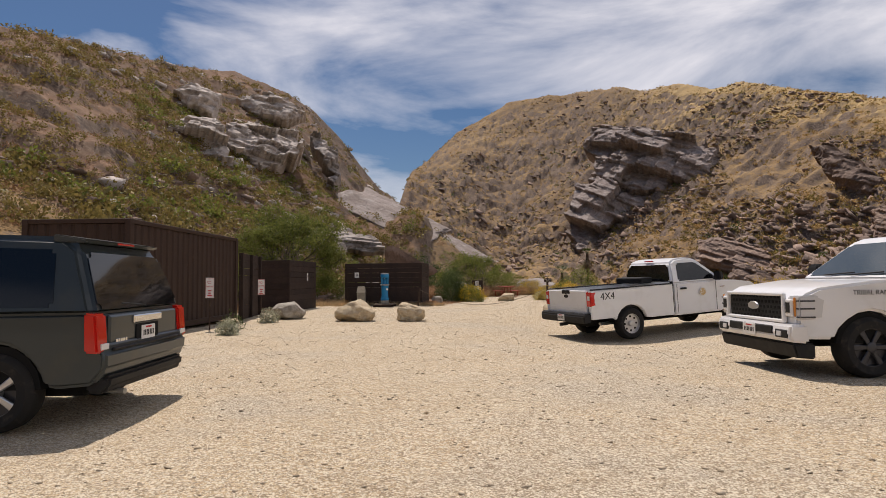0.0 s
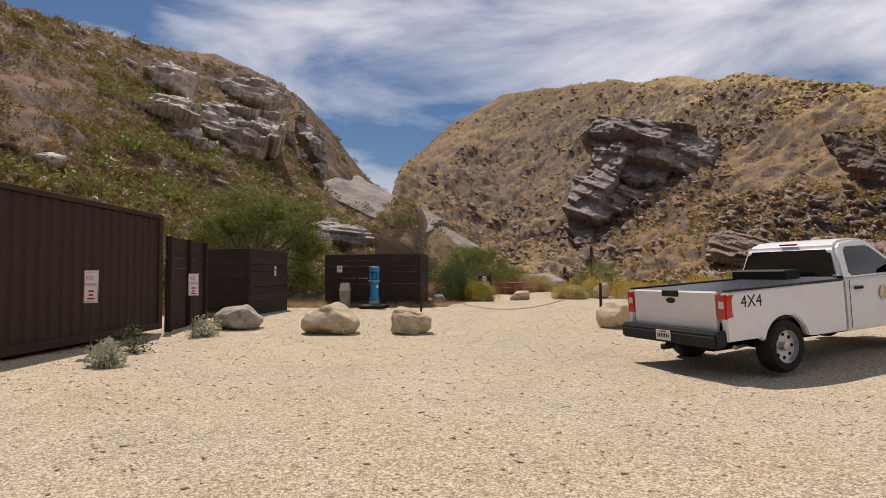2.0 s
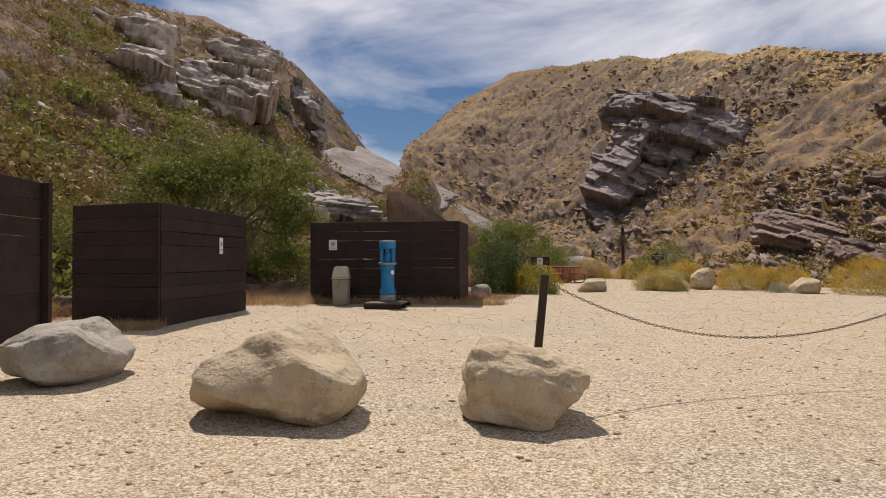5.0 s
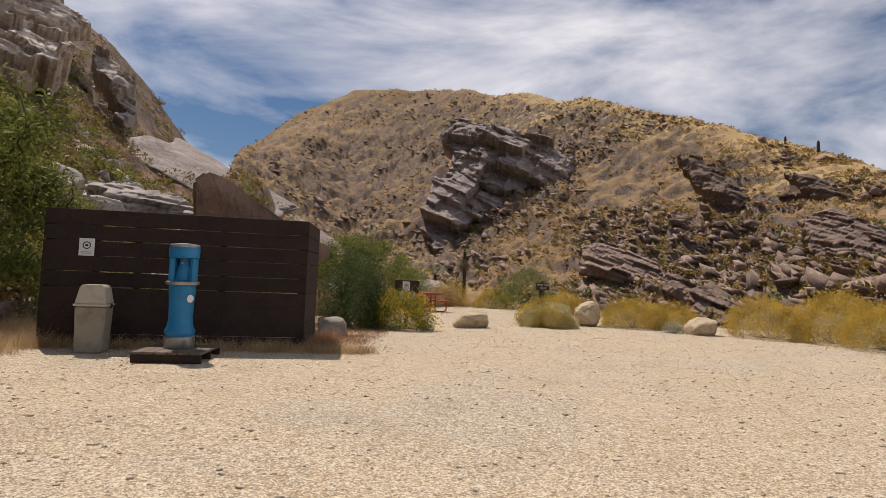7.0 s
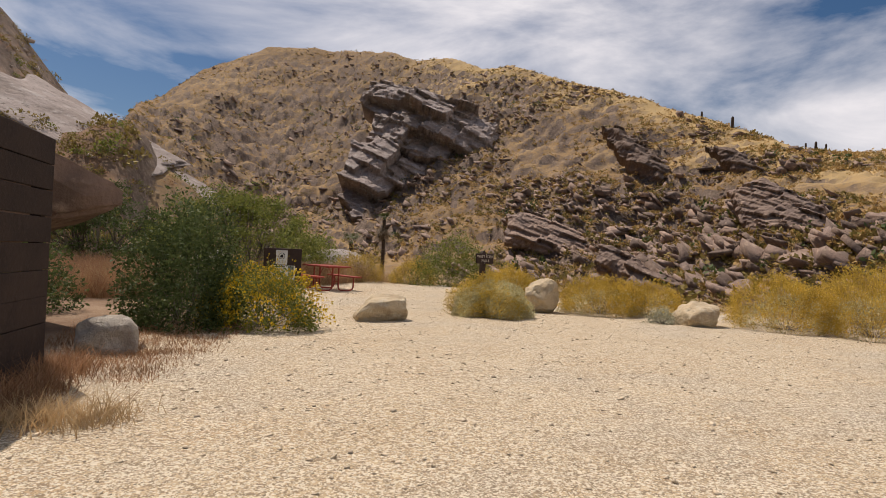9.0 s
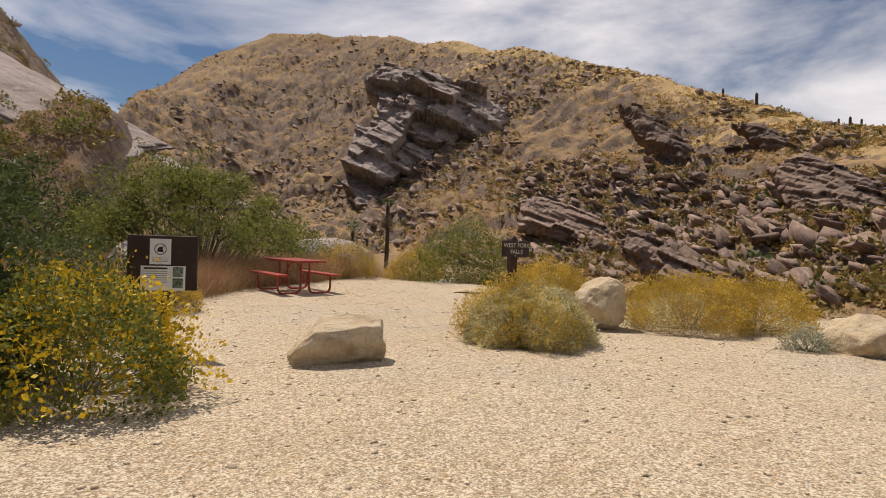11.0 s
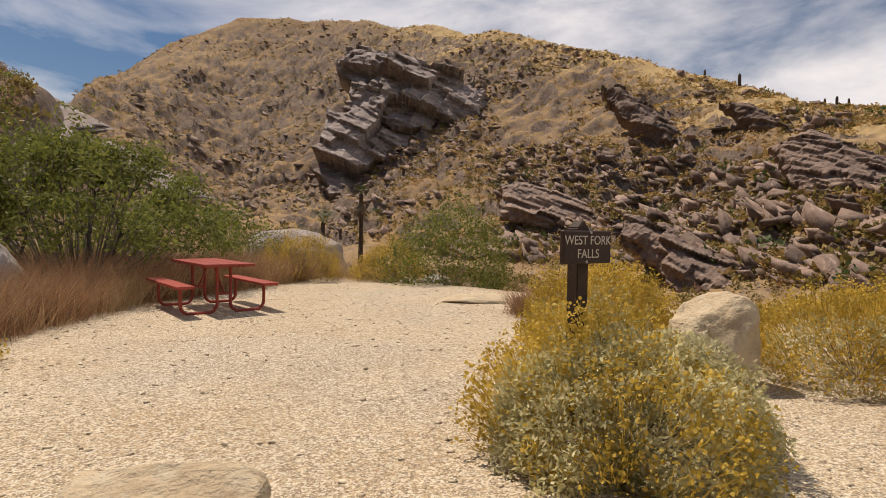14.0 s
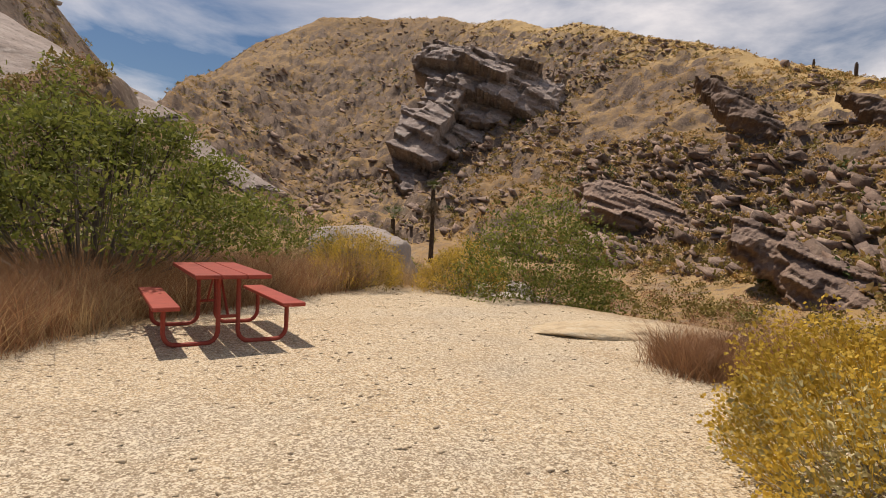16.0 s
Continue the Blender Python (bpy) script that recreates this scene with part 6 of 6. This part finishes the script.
shrubs("hillside_shrubs", L_RUST, 4800, polar_pick(-85, -12, 0.0, 1.0, -0.2), (0.3, 1.0), 306, "rust-coloured dry weeds on the near slope", 40, leaf=0.22, slim=0.2)
shrubs("wash_brush", L_GREEN, 120, area_pick(-8, 22, 51, 95, lambda x, y: y > 52 + np.abs(x - 6) * 0.3), (0.5, 1.7), 307, "green brush growing in the wash", 110, leaf=0.14)
shrubs("wash_brush", L_RUST, 260, area_pick(-10, 22, 50, 90), (0.3, 1.0), 308, "dry brown weeds in the wash", 60, leaf=0.2, slim=0.2)
shrubs("wash_brush", L_OLIVE, 200, area_pick(10, 40, 40, 80, lambda x, y: y > 34 + 0.3 * x), (0.4, 1.2), 309, "olive brush along the wash", 60, leaf=0.2)

shrubs("hillside_shrubs", L_OLIVE, 1500, polar_pick(12, 64, 0.0, 0.4, -0.25), (0.3, 0.9), 310, "olive and yellow shrubs among the fallen rocks", 30)
shrubs("hillside_shrubs", L_TAN, 5000, polar_pick(12, 64, 0.0, 0.45, -0.25), (0.25, 0.9), 311, "straw tufts among the fallen rocks", 24)

shrubs("wash_brush", L_RUST, 420, area_pick(8, 30, 48, 80, lambda x, y: land(x, y)[1] > 0.6), (0.4, 1.1), 312, "dry brown weeds on the bank of the wash", 60, leaf=0.2, slim=0.2)
shrubs("wash_brush", L_OLIVE, 200, area_pick(9, 30, 48, 78, lambda x, y: land(x, y)[1] > 0.6), (0.5, 1.3), 313, "olive brush on the bank of the wash", 110, leaf=0.14)
shrubs("slab_brush", L_OLIVE, 90, area_pick(-20, -2, 60, 78), (0.5, 1.5), 314, "olive brush below the pale slab", 90, leaf=0.15)
shrubs("slab_brush", L_GREEN, 60, area_pick(-18, -1, 58, 76), (0.5, 1.6), 315, "green brush below the pale slab", 110, leaf=0.14)

# trees
limb_tree("mesquite_tree", 0.5, 48.6, 3.3, 3.2, 401, L_GREEN, 30000, 0.10, "spreading green mesquite tree with grey twigs showing", low_crown=0.42)
limb_tree("palo_verde_tree", -9.5, 35.6, 4.7, 2.7, 402, L_GREEN, 42000, 0.12, "dense bright green tree behind the enclosure", low_crown=0.1)
limb_tree("mesquite_tree", -4.5, 50.5, 3.2, 2.6, 403, L_GREEN_D, 14000, 0.12, "green mesquite on the slope")

# brittlebush and other bushes round the lot
BR = "rounded brittlebush, grey leaves and yellow stalks"
bush("brittlebush", 5.70, 38.25, 0.76, 0.74, 0.68, 30000, 0.036, L_BRITTLE, BR + " beside the trail sign", 501, 2600, L_YELLOW, 0.6, leaf_top=0.97)
bush("brittlebush", 7.25, 40.65, 0.78, 0.78, 0.92, 7000, 0.05, L_BRITTLE, BR + " behind the trail sign", 502, 4200, L_YELLOW, 0.55, leaf_top=0.8)
for k, (x, y, r, h, nl, ns) in enumerate(((8.95, 39.1, 0.95, 0.75, 4500, 4200), (10.1, 38.9, 0.8, 0.7, 3000, 3000), (11.5, 36.3, 1.0, 0.95, 3800, 3600), (12.6, 35.3, 1.1, 1.0, 3800, 3600), (12.4, 33.6, 1.0, 0.95, 3500, 3400), (13.8, 33.4, 1.1, 0.95, 3000, 3000), (15.2, 31.0, 1.2, 1.0, 3000, 3000), (14.2, 36.5, 1.2, 1.1, 2500, 2500))):
    bush("brittlebush", x, y, r, r * 0.9, h, nl, 0.045, L_BRITTLE, BR, 510 + k, ns, L_YELLOW, 0.6, leaf_top=0.85)
bush("brittlebush", 1.25, 36.6, 0.92, 0.85, 0.88, 8000, 0.05, L_GREEN, "bushy green shrub covered in yellow flowers by the path", 530, 250, L_YELLOW_B, 0.55, 3600, L_YELLOW_B, leaf_top=0.95)
bush("creosote_bush", 0.12, 36.7, 0.85, 0.9, 2.0, 21000, 0.06, L_GREEN_D, "tall dark green shrub beside the leaning boulder", 531, inner=0.4, low=-0.3)
bush("creosote_bush", 0.4, 39.2, 1.0, 1.0, 1.3, 6000, 0.06, L_GREEN_D, "dark green shrub behind the yellow bush", 532, inner=0.4)
bush("sage_bush", 9.2, 37.25, 0.32, 0.3, 0.36, 1600, 0.035, L_SAGE, "small silver-grey sage plant beside a pale boulder", 533, lump=0.3)
bush("sage_bush", -2.98, 17.25, 0.28, 0.25, 0.36, 900, 0.07, L_SAGE, "silver-leaved weed by the container", 534, inner=0.25, slim=0.35)
bush("sage_bush", -3.75, 21.15, 0.32, 0.28, 0.42, 900, 0.07, L_SAGE, "silver-leaved weed under a parking sign", 535, inner=0.25, slim=0.35)
bush("sage_bush", -3.55, 18.6, 0.35, 0.3, 0.5, 500, 0.07, L_GREEN_D, "sparse green weed against the container", 536, inner=0.2, slim=0.3)
bush("creosote_bush", 8.7, 49.2, 1.7, 1.3, 2.5, 11000, 0.085, L_GREEN, "green shrub at the edge of the wash", 537, inner=0.45, low=-0.3)
bush("brittlebush", 7.3, 50.2, 0.9, 0.8, 0.9, 3500, 0.045, L_OLIVE, "yellow-green bush at the lot's far edge", 538, 2500, L_YELLOW, 0.55)
bush("brittlebush", 5.0, 50.3, 0.9, 0.8, 1.2, 3500, 0.045, L_OLIVE, "yellow-green bush at the lot's far edge", 539, 2200, L_YELLOW, 0.55)
bush("creosote_bush", 3.6, 52.5, 1.3, 1.1, 1.6, 4500, 0.08, L_GREEN, "green brush beyond the picnic table", 540, inner=0.4)
bush("creosote_bush", -10.8, 31.0, 1.2, 1.2, 1.8, 5000, 0.08, L_GREEN, "green brush behind the enclosure", 541, inner=0.4)
bush("creosote_bush", -5.6, 35.6, 1.1, 1.0, 1.5, 5000, 0.07, L_GREEN, "green brush behind the plank screen", 542, inner=0.4)
bush("creosote_bush", -2.9, 38.5, 1.3, 1.2, 1.6, 5000, 0.08, L_GREEN_D, "green brush behind the boulder", 543, inner=0.4)
bush("brittlebush", 1.0, 41.6, 0.5, 0.45, 0.55, 2200, 0.04, L_OLIVE, "small yellow-green bush in dry grass", 544, 900, L_YELLOW, 0.5)

# dry grass
def lot_edge(x, y):
    return land(x, y)[1] > 0.45
grass("dry_grass", L_RUST, area_pick(-5, 5.2, 41, 52, lambda x, y: lot_edge(x, y) & (np.hypot(x - 3.1, y - 45.2) > 1.5)), 3600, 0.80, 601, "rust-brown dry grass round the picnic table", spread=0.12)
grass("dry_grass", L_STRAW, area_pick(-3, 6.5, 41, 54, lot_edge), 1800, 0.7, 602, "straw-coloured dry grass at the lot's edge")
grass("dry_grass", L_RUST, area_pick(-1.2, 1.6, 32.2, 37.2, lambda x, y: (x < 0.0 + 0.24 * (y - 32)) & (y > 33 - 0.5 * x)), 420, 0.10, 603, "short reddish dry grass beside the boulder")
grass("dry_grass", L_STRAW, area_pick(-5.2, 0.3, 31.75, 32.0), 260, 0.22, 604, "dry grass along the foot of the plank screen")
grass("dry_grass", L_RUST, area_pick(-0.75, -0.3, 32.0, 33.8), 110, 0.22, 605, "dry grass at the corner of the plank screen")
grass("dry_grass", L_STRAW, area_pick(-7.7, -5.3, 26.35, 26.65), 140, 0.2, 606, "dry grass at the foot of the enclosure")
grass("dry_grass", L_STRAW, area_pick(-7.5, -4.6, 31.0, 34.5), 420, 0.3, 607, "dry grass between enclosure and screen")
grass("dry_grass", L_RUST, area_pick(7.7, 9.3, 42.7, 44.0, lambda x, y: np.hypot((x - 8.5) / 0.8, (y - 43.35) / 0.65) < 1), 260, 0.42, 608, "reddish dry grass at the edge of the wash")
grass("dry_grass", L_STRAW, area_pick(9, 20, 26, 40, lot_edge), 900, 0.35, 609, "dry grass along the right-hand edge of the lot".replace("right-hand ", "brushy "))
grass("dry_grass", L_RUST, area_pick(-14, -6, 8, 34, lambda x, y: lot_edge(x, y)), 2600, 0.4, 610, "dry weeds on the bank behind the container")


# ---- palms beyond the wash ----


def fan_palm(x, y, height, seed, label, skirt, crown):
    rng = np.random.default_rng(seed)
    t = place("fan_palm", x, y)
    part("trunk", tube([(0, 0, -0.3), (0.05, 0, height * 0.5), (0.02, 0, height)], [0.26, 0.2, 0.2], 10), M_PALM_TRUNK, t, smooth=True)
    for nm, mat, lo, hi, n, ln in (("crown", L_PALM, 0.15, 1.2, 46, crown), ("dead_skirt", L_PALM_D, -1.45, -0.7, 60, skirt)):
        vs = []
        for _ in range(n):
            a, e = rng.uniform(0, 2 * math.pi), rng.uniform(lo, hi)
            d = np.array([math.cos(a) * math.cos(e), math.sin(a) * math.cos(e), math.sin(e)])
            s = np.array([-math.sin(a), math.cos(a), 0])
            root = np.array([0, 0, height - (rng.random() * skirt * 0.6 if nm == "dead_skirt" else 0)])
            for q in np.linspace(-0.8, 0.8, 9):
                tip = root + d * ln * (1 - 0.25 * abs(q)) + s * q * ln * 0.5 + (0, 0, -0.12 * ln)
                vs += [root + d * ln * 0.45 + s * 0.02, root + d * ln * 0.45 - s * 0.02, tip]
            vs += [root, root + s * 0.03, root + d * ln * 0.5]
        vs = np.array(vs)
        child(quick_mesh(nm, vs, np.arange(len(vs)).reshape(-1, 3), mat), t)
    tagged(t, label, "palm tree")


fan_palm(14.3, 89.8, 6.9, 701, "tall thin fan palm with a small dried crown", 1.9, 1.3)
fan_palm(10.4, 88.0, 4.0, 702, "short green fan palm in the wash", 2.2, 2.1)


# ---- cactus stubs along the far crest ----
def barrel(x, y, h, seed):
    t = place("crest_cactus", x, y)
    part("stem", lathe([(0.22 * h / 2, 0), (0.26 * h / 2, h * 0.4), (0.24 * h / 2, h * 0.85), (0.1, h)], 10), M_PALM_TRUNK, t, smooth=True)
    tagged(t, "dark upright cactus on the grassy crest", "cactus", "cacti on the crest")


for k, (az, h) in enumerate(((41.5, 1.6), (44.0, 2.2), (49.5, 1.2), (50.2, 1.5), (50.9, 1.2))):
    cr = float(np.interp(az, H_AZ, [q[2] for q in HILL])) * 0.985
    barrel(OX + cr * math.sin(radians(az)), OY + cr * math.cos(radians(az)), h, k)

# ---- loose stones on the lot ----
scatter("gravel", M_PEBBLE, 32000, area_pick(-6, 12, 2, 50, lambda x, y: land(x, y)[1] < 0.4), (0.006, 0.020), 0.5, 0, 801, "loose crushed stone on the gravel lot", "gravel")
